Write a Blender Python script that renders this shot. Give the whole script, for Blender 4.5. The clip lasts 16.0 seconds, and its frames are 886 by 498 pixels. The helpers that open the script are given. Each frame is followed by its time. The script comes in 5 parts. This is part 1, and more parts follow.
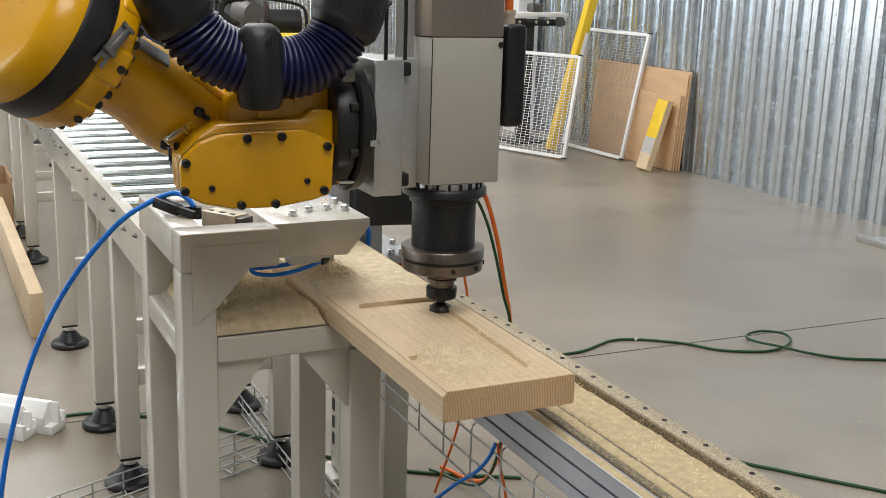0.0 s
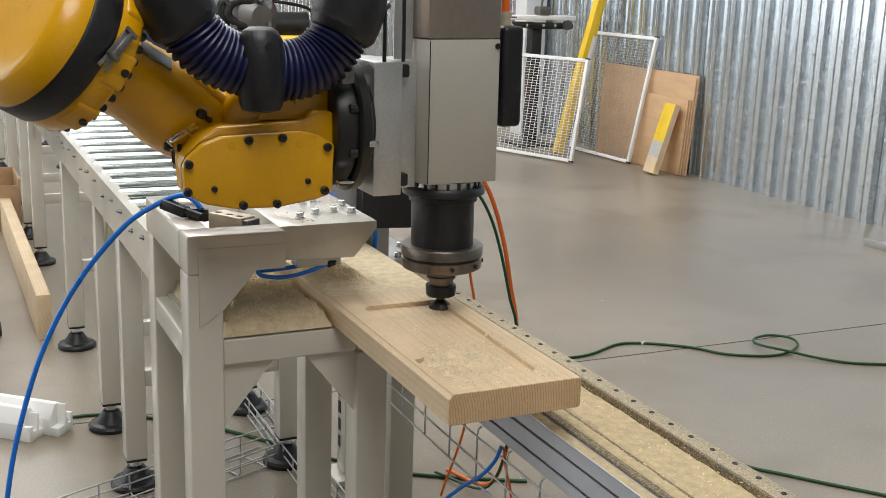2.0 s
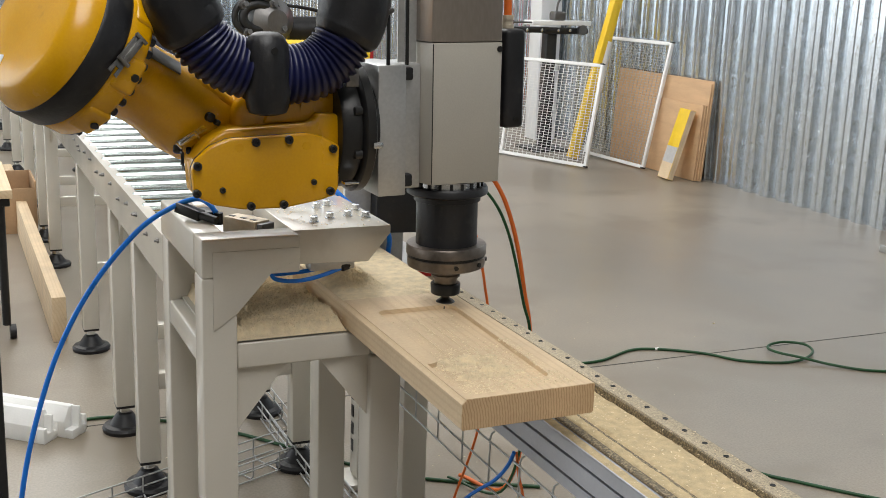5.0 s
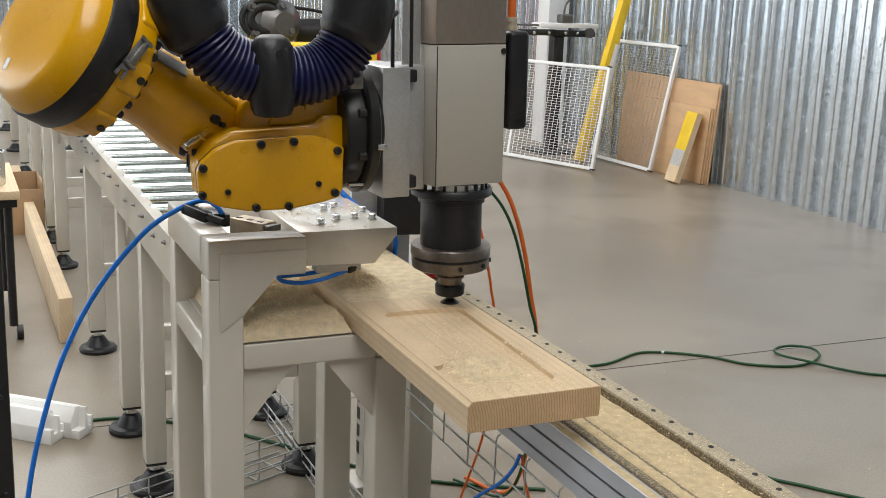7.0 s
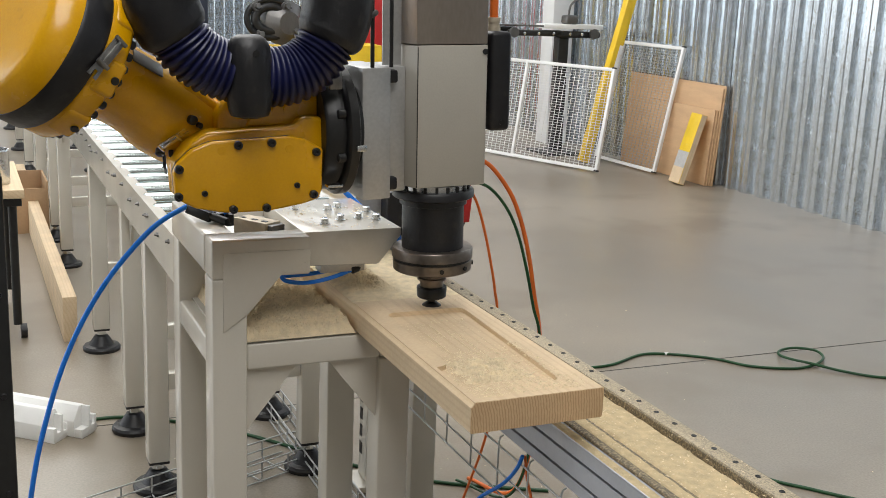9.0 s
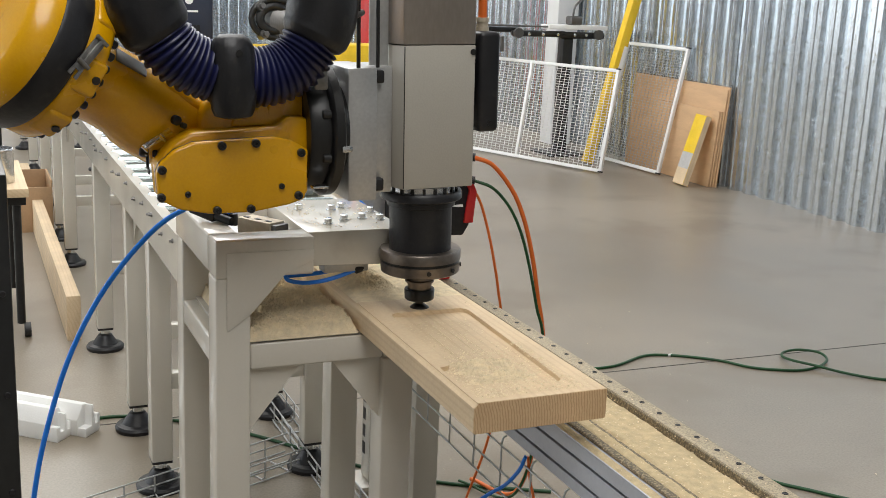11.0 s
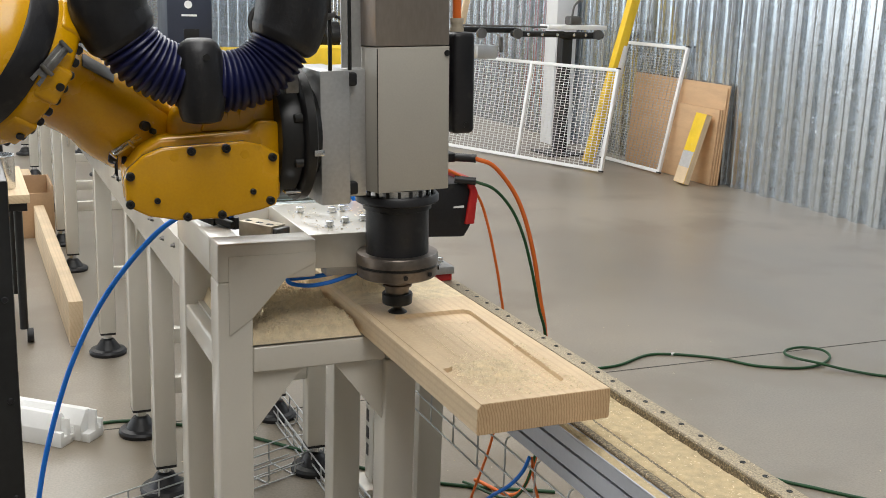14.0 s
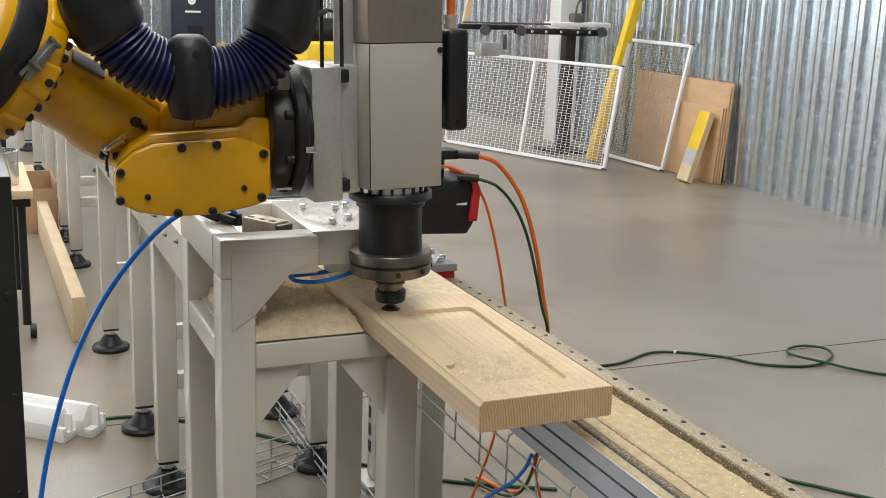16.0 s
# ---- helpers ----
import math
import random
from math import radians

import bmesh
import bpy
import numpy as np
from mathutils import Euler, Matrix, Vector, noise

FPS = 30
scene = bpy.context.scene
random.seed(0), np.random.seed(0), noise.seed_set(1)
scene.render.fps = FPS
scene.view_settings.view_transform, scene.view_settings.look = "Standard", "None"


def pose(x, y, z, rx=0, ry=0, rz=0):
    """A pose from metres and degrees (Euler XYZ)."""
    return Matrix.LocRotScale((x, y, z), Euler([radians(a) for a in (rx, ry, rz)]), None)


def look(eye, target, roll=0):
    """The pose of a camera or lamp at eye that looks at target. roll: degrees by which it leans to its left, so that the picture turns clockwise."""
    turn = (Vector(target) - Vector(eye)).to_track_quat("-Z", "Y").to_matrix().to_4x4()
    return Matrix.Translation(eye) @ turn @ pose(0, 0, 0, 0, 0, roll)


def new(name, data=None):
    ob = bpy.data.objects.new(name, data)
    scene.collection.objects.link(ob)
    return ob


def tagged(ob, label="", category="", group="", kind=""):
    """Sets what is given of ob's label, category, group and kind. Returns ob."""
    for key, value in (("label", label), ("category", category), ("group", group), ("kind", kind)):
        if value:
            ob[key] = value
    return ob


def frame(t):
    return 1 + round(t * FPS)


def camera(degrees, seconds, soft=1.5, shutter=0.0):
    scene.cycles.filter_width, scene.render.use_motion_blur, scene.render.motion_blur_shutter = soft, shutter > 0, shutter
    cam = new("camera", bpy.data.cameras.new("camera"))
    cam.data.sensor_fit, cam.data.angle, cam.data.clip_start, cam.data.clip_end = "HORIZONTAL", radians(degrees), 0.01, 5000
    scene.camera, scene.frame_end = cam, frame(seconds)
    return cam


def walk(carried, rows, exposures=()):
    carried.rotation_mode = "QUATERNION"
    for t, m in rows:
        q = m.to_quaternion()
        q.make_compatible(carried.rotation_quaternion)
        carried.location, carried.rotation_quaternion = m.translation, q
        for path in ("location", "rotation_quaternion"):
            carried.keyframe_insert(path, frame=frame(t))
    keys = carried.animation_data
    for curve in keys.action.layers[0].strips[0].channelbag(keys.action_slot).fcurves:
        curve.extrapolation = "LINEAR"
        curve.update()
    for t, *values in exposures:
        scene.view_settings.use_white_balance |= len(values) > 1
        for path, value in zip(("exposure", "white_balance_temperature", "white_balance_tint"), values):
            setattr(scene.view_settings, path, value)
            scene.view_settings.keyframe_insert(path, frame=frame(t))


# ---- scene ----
cam = camera(43.01, 16.0, soft=0.8)
PATH = [
    (0, (0.0, 0.0, 1.5), (0.8358, 1.7527, 1.0210), 1.77),
    (0.5, (0.0, 0.0, 1.5), (0.8332, 1.7543, 1.0224), 1.78),
    (1, (0.0, 0.0, 1.5), (0.8312, 1.7556, 1.0234), 1.82),
    (1.5, (0.0, 0.0, 1.5), (0.8283, 1.7572, 1.0245), 1.87),
    (2, (0.0, 0.0, 1.5), (0.8255, 1.7589, 1.0257), 1.89),
    (2.5, (0.0, 0.0, 1.5), (0.8216, 1.7607, 1.0259), 1.87),
    (3, (0.0, 0.0, 1.5), (0.8187, 1.7625, 1.0272), 1.90),
    (3.5, (0.0, 0.0, 1.5), (0.8153, 1.7646, 1.0294), 1.95),
    (4, (0.0, 0.0, 1.5), (0.8116, 1.7666, 1.0305), 1.98),
    (6.5, (0.0, 0.0, 1.5), (0.7948, 1.7756, 1.0360), 2.08),
    (7, (0.0, 0.0, 1.5), (0.7935, 1.7764, 1.0365), 2.13),
    (7.5, (0.0, 0.0, 1.5), (0.7927, 1.7769, 1.0371), 2.21),
    (8, (0.0, 0.0, 1.5), (0.7918, 1.7774, 1.0375), 2.26),
    (8.5, (0.0, 0.0, 1.5), (0.7897, 1.7783, 1.0373), 2.27),
    (9, (0.0, 0.0, 1.5), (0.7875, 1.7792, 1.0372), 2.33),
    (11.5, (0.0, 0.0, 1.5), (0.7805, 1.7824, 1.0375), 2.52),
    (12, (0.0, 0.0, 1.5), (0.7786, 1.7831, 1.0372), 2.52),
    (12.5, (0.0, 0.0, 1.5), (0.7795, 1.7831, 1.0385), 2.59),
    (13, (0.0, 0.0, 1.5), (0.7781, 1.7834, 1.0373), 2.01),
    (13.5, (0.0, 0.0, 1.5), (0.7795, 1.7836, 1.0405), 1.75),
    (14, (0.0, 0.0, 1.5), (0.7792, 1.7836, 1.0399), 1.87),
    (14.5, (0.0, 0.0, 1.5), (0.7778, 1.7837, 1.0380), 1.89),
    (15, (0.0, 0.0, 1.5), (0.7783, 1.7836, 1.0386), 1.93),
    (15.5, (0.0, 0.0, 1.5), (0.7769, 1.7837, 1.0365), 1.99),
    (16, (0.0, 0.0, 1.5), (0.7743, 1.7844, 1.0347), 2.03),
]
walk(cam, [(t, look(eye, target, roll)) for t, eye, target, roll in PATH])
scene.view_settings.exposure = 0.0

# ---- light: assumed, unseen skylights in the roof and a west gate, all closed round ----
world = bpy.data.worlds.new("World")
scene.world = world
world.use_nodes = True
sky = world.node_tree.nodes.new("ShaderNodeTexSky")
sky.sky_type, sky.sun_disc, sky.sun_elevation, sky.sun_rotation = "NISHITA", False, radians(40), radians(200)
world.node_tree.links.new(sky.outputs[0], world.node_tree.nodes["Background"].inputs[0])
world.node_tree.nodes["Background"].inputs[1].default_value = 0.1


def area(name, x, y, z, rx, ry, rz, sx, sy, power, colour=(1, 1, 1)):
    lamp = bpy.data.lights.new(name, "AREA")
    lamp.shape, lamp.size, lamp.size_y, lamp.energy, lamp.color = "RECTANGLE", sx, sy, power, colour
    ob = new(name, lamp)
    ob.matrix_world = pose(x, y, z, rx, ry, rz)
    return ob


SKY_A = (-0.4, 2.0, 3.0, 15.0)
SKY_B = (2.6, 4.2, 3.0, 15.0)
area("assumed_skylight_lamp", 0.8, 9.0, 4.98, 0, 0, 0, 2.4, 12.0, 500, (0.985, 0.968, 0.925))
area("assumed_skylight_lamp", 3.4, 9.0, 4.98, 0, 0, 0, 1.6, 12.0, 95, (0.985, 0.968, 0.925))
area("assumed_gate_lamp", -5.95, 11.0, 2.0, 0, -90, 0, 3.6, 16.0, 420, (0.95, 0.98, 1.0))

# unseen fill overhead near the camera, added to lift the front faces
area("assumed_skylight_lamp", 0.0, -0.6, 4.98, 0, 0, 0, 2.4, 5.0, 200, (0.985, 0.968, 0.925))

# ---- materials ----


def mat(name, col, rough=0.5, metal=0.0, var=0.15, scale=6.0, fine=90.0, bump=0.05, stretch=(1, 1, 1), dirt=None, dirt_at=0.62, coat=0.0):
    """Colour varied at two scales, roughness varied, and a fine relief."""
    m = bpy.data.materials.new(name)
    m.use_nodes = True
    nt = m.node_tree
    n, ln = nt.nodes, nt.links
    b = n["Principled BSDF"]
    tc, mp = n.new("ShaderNodeTexCoord"), n.new("ShaderNodeMapping")
    mp.inputs["Scale"].default_value = stretch
    ln.new(tc.outputs["Object"], mp.inputs["Vector"])
    big, small = n.new("ShaderNodeTexNoise"), n.new("ShaderNodeTexNoise")
    big.inputs["Scale"].default_value, big.inputs["Detail"].default_value = scale, 5
    small.inputs["Scale"].default_value, small.inputs["Detail"].default_value = fine, 3
    for q in (big, small):
        ln.new(mp.outputs[0], q.inputs["Vector"])
    ramp = n.new("ShaderNodeValToRGB")
    ramp.color_ramp.elements[0].position, ramp.color_ramp.elements[1].position = 0.3, 0.7
    ramp.color_ramp.elements[0].color = (*[c * (1 - var) for c in col], 1)
    ramp.color_ramp.elements[1].color = (*[min(1, c * (1 + var)) for c in col], 1)
    ln.new(big.outputs[0], ramp.inputs[0])
    mix = n.new("ShaderNodeMixRGB")
    mix.blend_type, mix.inputs[0].default_value = "OVERLAY", 0.35 * min(1, var * 4)
    ln.new(ramp.outputs[0], mix.inputs[1])
    ln.new(small.outputs[0], mix.inputs[2])
    last = mix.outputs[0]
    if dirt:
        dn, dr, dm = n.new("ShaderNodeTexNoise"), n.new("ShaderNodeValToRGB"), n.new("ShaderNodeMixRGB")
        dn.inputs["Scale"].default_value, dn.inputs["Detail"].default_value = scale * 2.3, 8
        ln.new(mp.outputs[0], dn.inputs["Vector"])
        dr.color_ramp.elements[0].position, dr.color_ramp.elements[1].position = dirt_at - 0.08, dirt_at + 0.06
        ln.new(dn.outputs[0], dr.inputs[0])
        ln.new(dr.outputs[0], dm.inputs[0])
        ln.new(last, dm.inputs[1])
        dm.inputs[2].default_value = (*dirt, 1)
        last = dm.outputs[0]
    ln.new(last, b.inputs["Base Color"])
    rr = n.new("ShaderNodeMapRange")
    rr.inputs[3].default_value, rr.inputs[4].default_value = max(0.02, rough - 0.1), min(1, rough + 0.12)
    ln.new(big.outputs[0], rr.inputs[0])
    ln.new(rr.outputs[0], b.inputs["Roughness"])
    b.inputs["Metallic"].default_value = metal
    b.inputs["Coat Weight"].default_value = coat
    if bump:
        bp = n.new("ShaderNodeBump")
        bp.inputs["Strength"].default_value, bp.inputs["Distance"].default_value = bump, 0.01
        ln.new(small.outputs[0], bp.inputs["Height"])
        ln.new(bp.outputs[0], b.inputs["Normal"])
    return m


def wood(name, light, dark, along=1, rings=26.0, rough=0.6, amount=0.24, core=(0.14, 0, 0.11)):
    """Sawn softwood: growth lines along one axis, curved on the end grain."""
    m = mat(name, light, rough, var=0.1, scale=9, fine=160, bump=0.06)
    nt = m.node_tree
    n, ln = nt.nodes, nt.links
    tc, mp, wv, rp, mx = (n.new("ShaderNodeTexCoord"), n.new("ShaderNodeMapping"), n.new("ShaderNodeTexWave"),
                          n.new("ShaderNodeValToRGB"), n.new("ShaderNodeMixRGB"))
    s = [1.0, 1.0, 1.0]
    s[along] = 0.03
    mp.inputs["Scale"].default_value = s
    mp.inputs["Location"].default_value = core
    ln.new(tc.outputs["Object"], mp.inputs["Vector"])
    wv.wave_type, wv.rings_direction = "RINGS", "XYZ"[along]
    wv.inputs["Scale"].default_value, wv.inputs["Distortion"].default_value = rings, 3.0
    wv.inputs["Detail"].default_value, wv.inputs["Detail Scale"].default_value = 2, 1.2
    ln.new(mp.outputs[0], wv.inputs["Vector"])
    rp.color_ramp.elements[0].position, rp.color_ramp.elements[1].position = 0.55, 0.95
    ln.new(wv.outputs[0], rp.inputs[0])
    b = n["Principled BSDF"]
    src = b.inputs["Base Color"].links[0].from_socket
    am = n.new("ShaderNodeMath")
    am.operation, am.inputs[1].default_value = "MULTIPLY", amount
    ln.new(rp.outputs[0], am.inputs[0])
    ln.new(am.outputs[0], mx.inputs[0])
    ln.new(src, mx.inputs[1])
    mx.inputs[2].default_value = (*dark, 1)
    ln.new(mx.outputs[0], b.inputs["Base Color"])
    return m


CONCRETE = mat("concrete", (0.255, 0.218, 0.170), 0.32, var=0.24, scale=0.7, fine=130, bump=0.003, dirt=(0.215, 0.178, 0.132), dirt_at=0.58)
GALV = mat("galvanised_sheet", (0.66, 0.71, 0.76), 0.22, 0.93, var=0.10, scale=26, fine=90, bump=0.02, stretch=(1, 1, 0.6), dirt=(0.40, 0.39, 0.35), dirt_at=0.65)
WIRE = mat("zinc_wire", (0.46, 0.47, 0.47), 0.4, 0.5, var=0.1, scale=10)
RAIL = mat("dusty_rail_steel", (0.33, 0.285, 0.215), 0.6, 0.3, var=0.2, scale=130, fine=300, bump=0.2, dirt=(0.5, 0.42, 0.29), dirt_at=0.5)
DARK_DUSTY = mat("dark_dusty_steel", (0.15, 0.125, 0.09), 0.7, 0.2, var=0.2, scale=120, fine=300, bump=0.2, dirt=(0.36, 0.29, 0.18), dirt_at=0.54)
GREY_WALL = mat("grey_sheet", (0.52, 0.52, 0.50), 0.5, var=0.1, scale=3)
WHITE_WALL = mat("white_sheet", (0.74, 0.75, 0.76), 0.5, var=0.06, scale=3)
YELLOW = mat("robot_yellow", (0.66, 0.33, 0.001), 0.24, var=0.09, scale=7, fine=220, bump=0.035, dirt=(0.46, 0.22, 0.004), dirt_at=0.72, coat=0.2)
BLACK_RUB = mat("black_rubber", (0.009, 0.009, 0.011), 0.44, var=0.3, scale=14, bump=0.08, dirt=(0.026, 0.024, 0.022), dirt_at=0.66)
BLACK_MET = mat("black_oxide_steel", (0.022, 0.022, 0.022), 0.36, 0.4, var=0.2, scale=12, bump=0.03)
NAVY = mat("navy_hose", (0.007, 0.009, 0.05), 0.36, var=0.2, scale=12, bump=0.05)
GREY_PAINT = mat("light_grey_paint", (0.66, 0.625, 0.55), 0.22, var=0.035, scale=4, fine=220, bump=0.012, dirt=(0.58, 0.54, 0.47), dirt_at=0.76, coat=0.35)
SPINDLE = mat("spindle_paint", (0.39, 0.37, 0.325), 0.45, var=0.04, scale=6, fine=300, bump=0.05)
STEEL_DARK = mat("dark_brushed_steel", (0.15, 0.145, 0.14), 0.4, 0.75, var=0.12, scale=6, fine=120, bump=0.03, stretch=(1, 1, 0.2))
HEAD = mat("bronze_grey_housing", (0.3, 0.27, 0.245), 0.35, 0.55, var=0.1, scale=5, fine=160, bump=0.03, stretch=(1, 1, 0.3))
ALU = mat("machined_aluminium", (0.48, 0.48, 0.475), 0.42, 0.75, var=0.1, scale=9, fine=150, bump=0.05, dirt=(0.4, 0.39, 0.37), dirt_at=0.72)
ALU_BLUE = mat("anodised_profile", (0.5, 0.52, 0.57), 0.45, 0.4, var=0.06, scale=6, bump=0.02)
CHROME = mat("bright_steel", (0.7, 0.71, 0.72), 0.22, 1.0, var=0.08, scale=18, bump=0.02)
ROLLER = mat("zinc_roller", (0.4, 0.45, 0.44), 0.13, 1.0, var=0.05, scale=8, bump=0.0)
LATCH = mat("worn_latch_steel", (0.27, 0.26, 0.25), 0.33, 0.85, var=0.2, scale=30)
BROWN_STEEL = mat("bronzed_steel", (0.2, 0.17, 0.145), 0.36, 0.85, var=0.2, scale=9, bump=0.04)
CARBIDE = mat("dusty_cutter", (0.06, 0.055, 0.05), 0.4, 0.7, var=0.3, scale=40)
PINE = wood("pine", (0.68, 0.525, 0.34), (0.50, 0.345, 0.20), 1, 24)
PINE_DARK = wood("end_grain_pine", (0.62, 0.43, 0.25), (0.36, 0.19, 0.07), 1, 60, 0.6, 0.5, (0.26, 0, 0.0))
PLY = mat("plywood_face", (0.56, 0.36, 0.2), 0.6, var=0.1, scale=3, stretch=(1, 4, 0.5), dirt=(0.48, 0.3, 0.17), dirt_at=0.7)
DUST = mat("sawdust", (0.78, 0.65, 0.44), 0.95, var=0.14, scale=45, fine=420, bump=0.45)
DUST_OLD = mat("packed_sawdust", (0.60, 0.48, 0.29), 0.95, var=0.14, scale=60, fine=420, bump=0.5)
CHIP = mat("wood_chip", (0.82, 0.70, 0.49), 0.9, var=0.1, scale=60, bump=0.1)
CARD = mat("cardboard", (0.42, 0.27, 0.15), 0.8, var=0.08, scale=8)
FOAM = mat("polystyrene", (0.82, 0.82, 0.8), 0.8, var=0.03, scale=20, fine=180, bump=0.1)
BLUE = mat("blue_air_hose", (0.008, 0.19, 0.78), 0.3, var=0.08, scale=12, bump=0.0)
GREEN = mat("green_hose", (0.008, 0.06, 0.016), 0.45, var=0.2, scale=12, bump=0.03)
ORANGE = mat("orange_cable", (0.72, 0.15, 0.02), 0.45, var=0.08, scale=12, bump=0.0)
RED = mat("red_paint", (0.5, 0.02, 0.02), 0.4, var=0.08, scale=10)
SIGN_YELLOW = mat("yellow_paint", (0.78, 0.52, 0.02), 0.5, var=0.1, scale=9, dirt=(0.7, 0.55, 0.2), dirt_at=0.72)
WHITE = mat("white_paint", (0.8, 0.8, 0.79), 0.4, var=0.03, scale=10)
PRIMER = mat("grey_primer", (0.45, 0.44, 0.43), 0.7, var=0.1, scale=20)
NAVY_BOX = mat("navy_cabinet_paint", (0.02, 0.026, 0.045), 0.4, var=0.1, scale=4)
JOINT = mat("joint_filler", (0.1, 0.09, 0.08), 0.8)
BRASS = mat("brass_block", (0.6, 0.52, 0.40), 0.5, 0.15, var=0.15, scale=20)

# ---- mesh helpers ----


class Shape:
    """Collects primitives into one bmesh."""

    def __init__(self):
        self.bm = bmesh.new()

    def take(self, b, m=None):
        if m is not None:
            b.transform(m)
        me = bpy.data.meshes.new("tmp")
        b.to_mesh(me)
        b.free()
        self.bm.from_mesh(me)
        bpy.data.meshes.remove(me)
        return self

    def box(self, x0, x1, y0, y1, z0, z1, bev=0.002, m=None, seg=2):
        b = bmesh.new()
        bmesh.ops.create_cube(b, size=1, matrix=Matrix.Translation(((x0 + x1) / 2, (y0 + y1) / 2, (z0 + z1) / 2)) @ Matrix.Diagonal((x1 - x0, y1 - y0, z1 - z0, 1)))
        if bev:
            bmesh.ops.bevel(b, geom=b.edges[:], offset=bev, segments=seg, affect="EDGES", profile=0.5)
        return self.take(b, m)

    def prism(self, pts, y0, y1, bev=0.0, m=None, axis="y", seg=2):
        """A polygon of (a, b) pairs extruded: axis y takes (x, z), axis x takes (y, z), axis z takes (x, y)."""
        b = bmesh.new()
        put = {"y": lambda p, d: (p[0], d, p[1]), "x": lambda p, d: (d, p[0], p[1]), "z": lambda p, d: (p[0], p[1], d)}[axis]
        f = b.faces.new([b.verts.new(put(p, y0)) for p in pts])
        r = bmesh.ops.extrude_face_region(b, geom=[f])
        d = [0, 0, 0]
        d["xyz".index(axis)] = y1 - y0
        bmesh.ops.translate(b, verts=[v for v in r["geom"] if isinstance(v, bmesh.types.BMVert)], vec=d)
        bmesh.ops.recalc_face_normals(b, faces=b.faces[:])
        if bev:
            bmesh.ops.bevel(b, geom=b.edges[:], offset=bev, segments=seg, affect="EDGES", profile=0.5)
        return self.take(b, m)

    def lathe(self, prof, p0=(0, 0, 0), axis=(0, 0, 1), seg=32, m=None):
        """Turns (distance along the axis, radius) pairs round it, closed at both ends."""
        b = bmesh.new()
        rings = []
        for s, r in prof:
            rings.append([b.verts.new((r * math.cos(2 * math.pi * i / seg), r * math.sin(2 * math.pi * i / seg), s)) for i in range(seg)])
        for a, c in zip(rings, rings[1:]):
            for i in range(seg):
                b.faces.new((a[i], a[(i + 1) % seg], c[(i + 1) % seg], c[i]))
        b.faces.new(rings[0][::-1])
        b.faces.new(rings[-1])
        bmesh.ops.recalc_face_normals(b, faces=b.faces[:])
        q = Matrix.Translation(p0) @ Vector(axis).to_track_quat("Z", "Y").to_matrix().to_4x4()
        b.transform(q)
        return self.take(b, m)

    def cyl(self, p0, p1, r, seg=16, bev=0.0):
        d = Vector(p1) - Vector(p0)
        L = d.length
        e = min(bev, r * 0.5, L * 0.4)
        prof = [(0, r - e), (e, r), (L - e, r), (L, r - e)] if e else [(0, r), (L, r)]
        return self.lathe(prof, p0, d, seg)

    def sweep(self, pts, r, seg=10, rfun=None):
        """A tube along points; rfun(i, n) may scale the radius."""
        b = bmesh.new()
        pts = [Vector(p) for p in pts]
        n = len(pts)
        up = Vector((0, 0, 1))
        rings = []
        prev = None
        for i, p in enumerate(pts):
            d = (pts[min(i + 1, n - 1)] - pts[max(i - 1, 0)]).normalized()
            if prev is None:
                side = d.cross(up if abs(d.z) < 0.9 else Vector((1, 0, 0))).normalized()
            else:
                side = (prev - d * prev.dot(d)).normalized()
            prev = side
            o = d.cross(side)
            rr = r * (rfun(i, n) if rfun else 1)
            rings.append([b.verts.new(p + rr * (side * math.cos(2 * math.pi * k / seg) + o * math.sin(2 * math.pi * k / seg))) for k in range(seg)])
        for a, c in zip(rings, rings[1:]):
            for k in range(seg):
                b.faces.new((a[k], a[(k + 1) % seg], c[(k + 1) % seg], c[k]))
        b.faces.new(rings[0][::-1])
        b.faces.new(rings[-1])
        bmesh.ops.recalc_face_normals(b, faces=b.faces[:])
        return self.take(b)


def smooth_line(pts, n=12):
    """Catmull-Rom through the points."""
    P = [Vector(p) for p in pts]
    P = [2 * P[0] - P[1]] + P + [2 * P[-1] - P[-2]]
    out = []
    for i in range(1, len(P) - 2):
        for k in range(n):
            t = k / n
            a, b, c, d = P[i - 1], P[i], P[i + 1], P[i + 2]
            out.append(0.5 * ((2 * b) + (c - a) * t + (2 * a - 5 * b + 4 * c - d) * t * t + (3 * b - a - 3 * c + d) * t ** 3))
    out.append(P[-2])
    return out


def mesh_of(name, shape, material, smooth=True):
    me = bpy.data.meshes.new(name)
    shape.bm.to_mesh(me)
    shape.bm.free()
    me.materials.append(material)
    if smooth:
        me.polygons.foreach_set("use_smooth", [True] * len(me.polygons))
        me.set_sharp_from_angle(angle=radians(38))
    return me


def part(name, shape, material, parent=None, label="", smooth=True):
    ob = new(name, mesh_of(name, shape, material, smooth))
    ob.parent = parent
    if label:
        ob["label"] = label
    return ob


def thing(name, label, category, at=(0, 0, 0), group="", kind=""):
    ob = new(name)
    ob.location = at
    ob.empty_display_size = 0.05
    return tagged(ob, label, category, group, kind)


def single(name, shape, material, label, category, group="", kind="", smooth=True):
    return tagged(part(name, shape, material, None, "", smooth), label, category, group, kind)


def share(name, mesh, parent, m):
    ob = new(name, mesh)
    ob.parent = parent
    ob.matrix_basis = m
    return ob


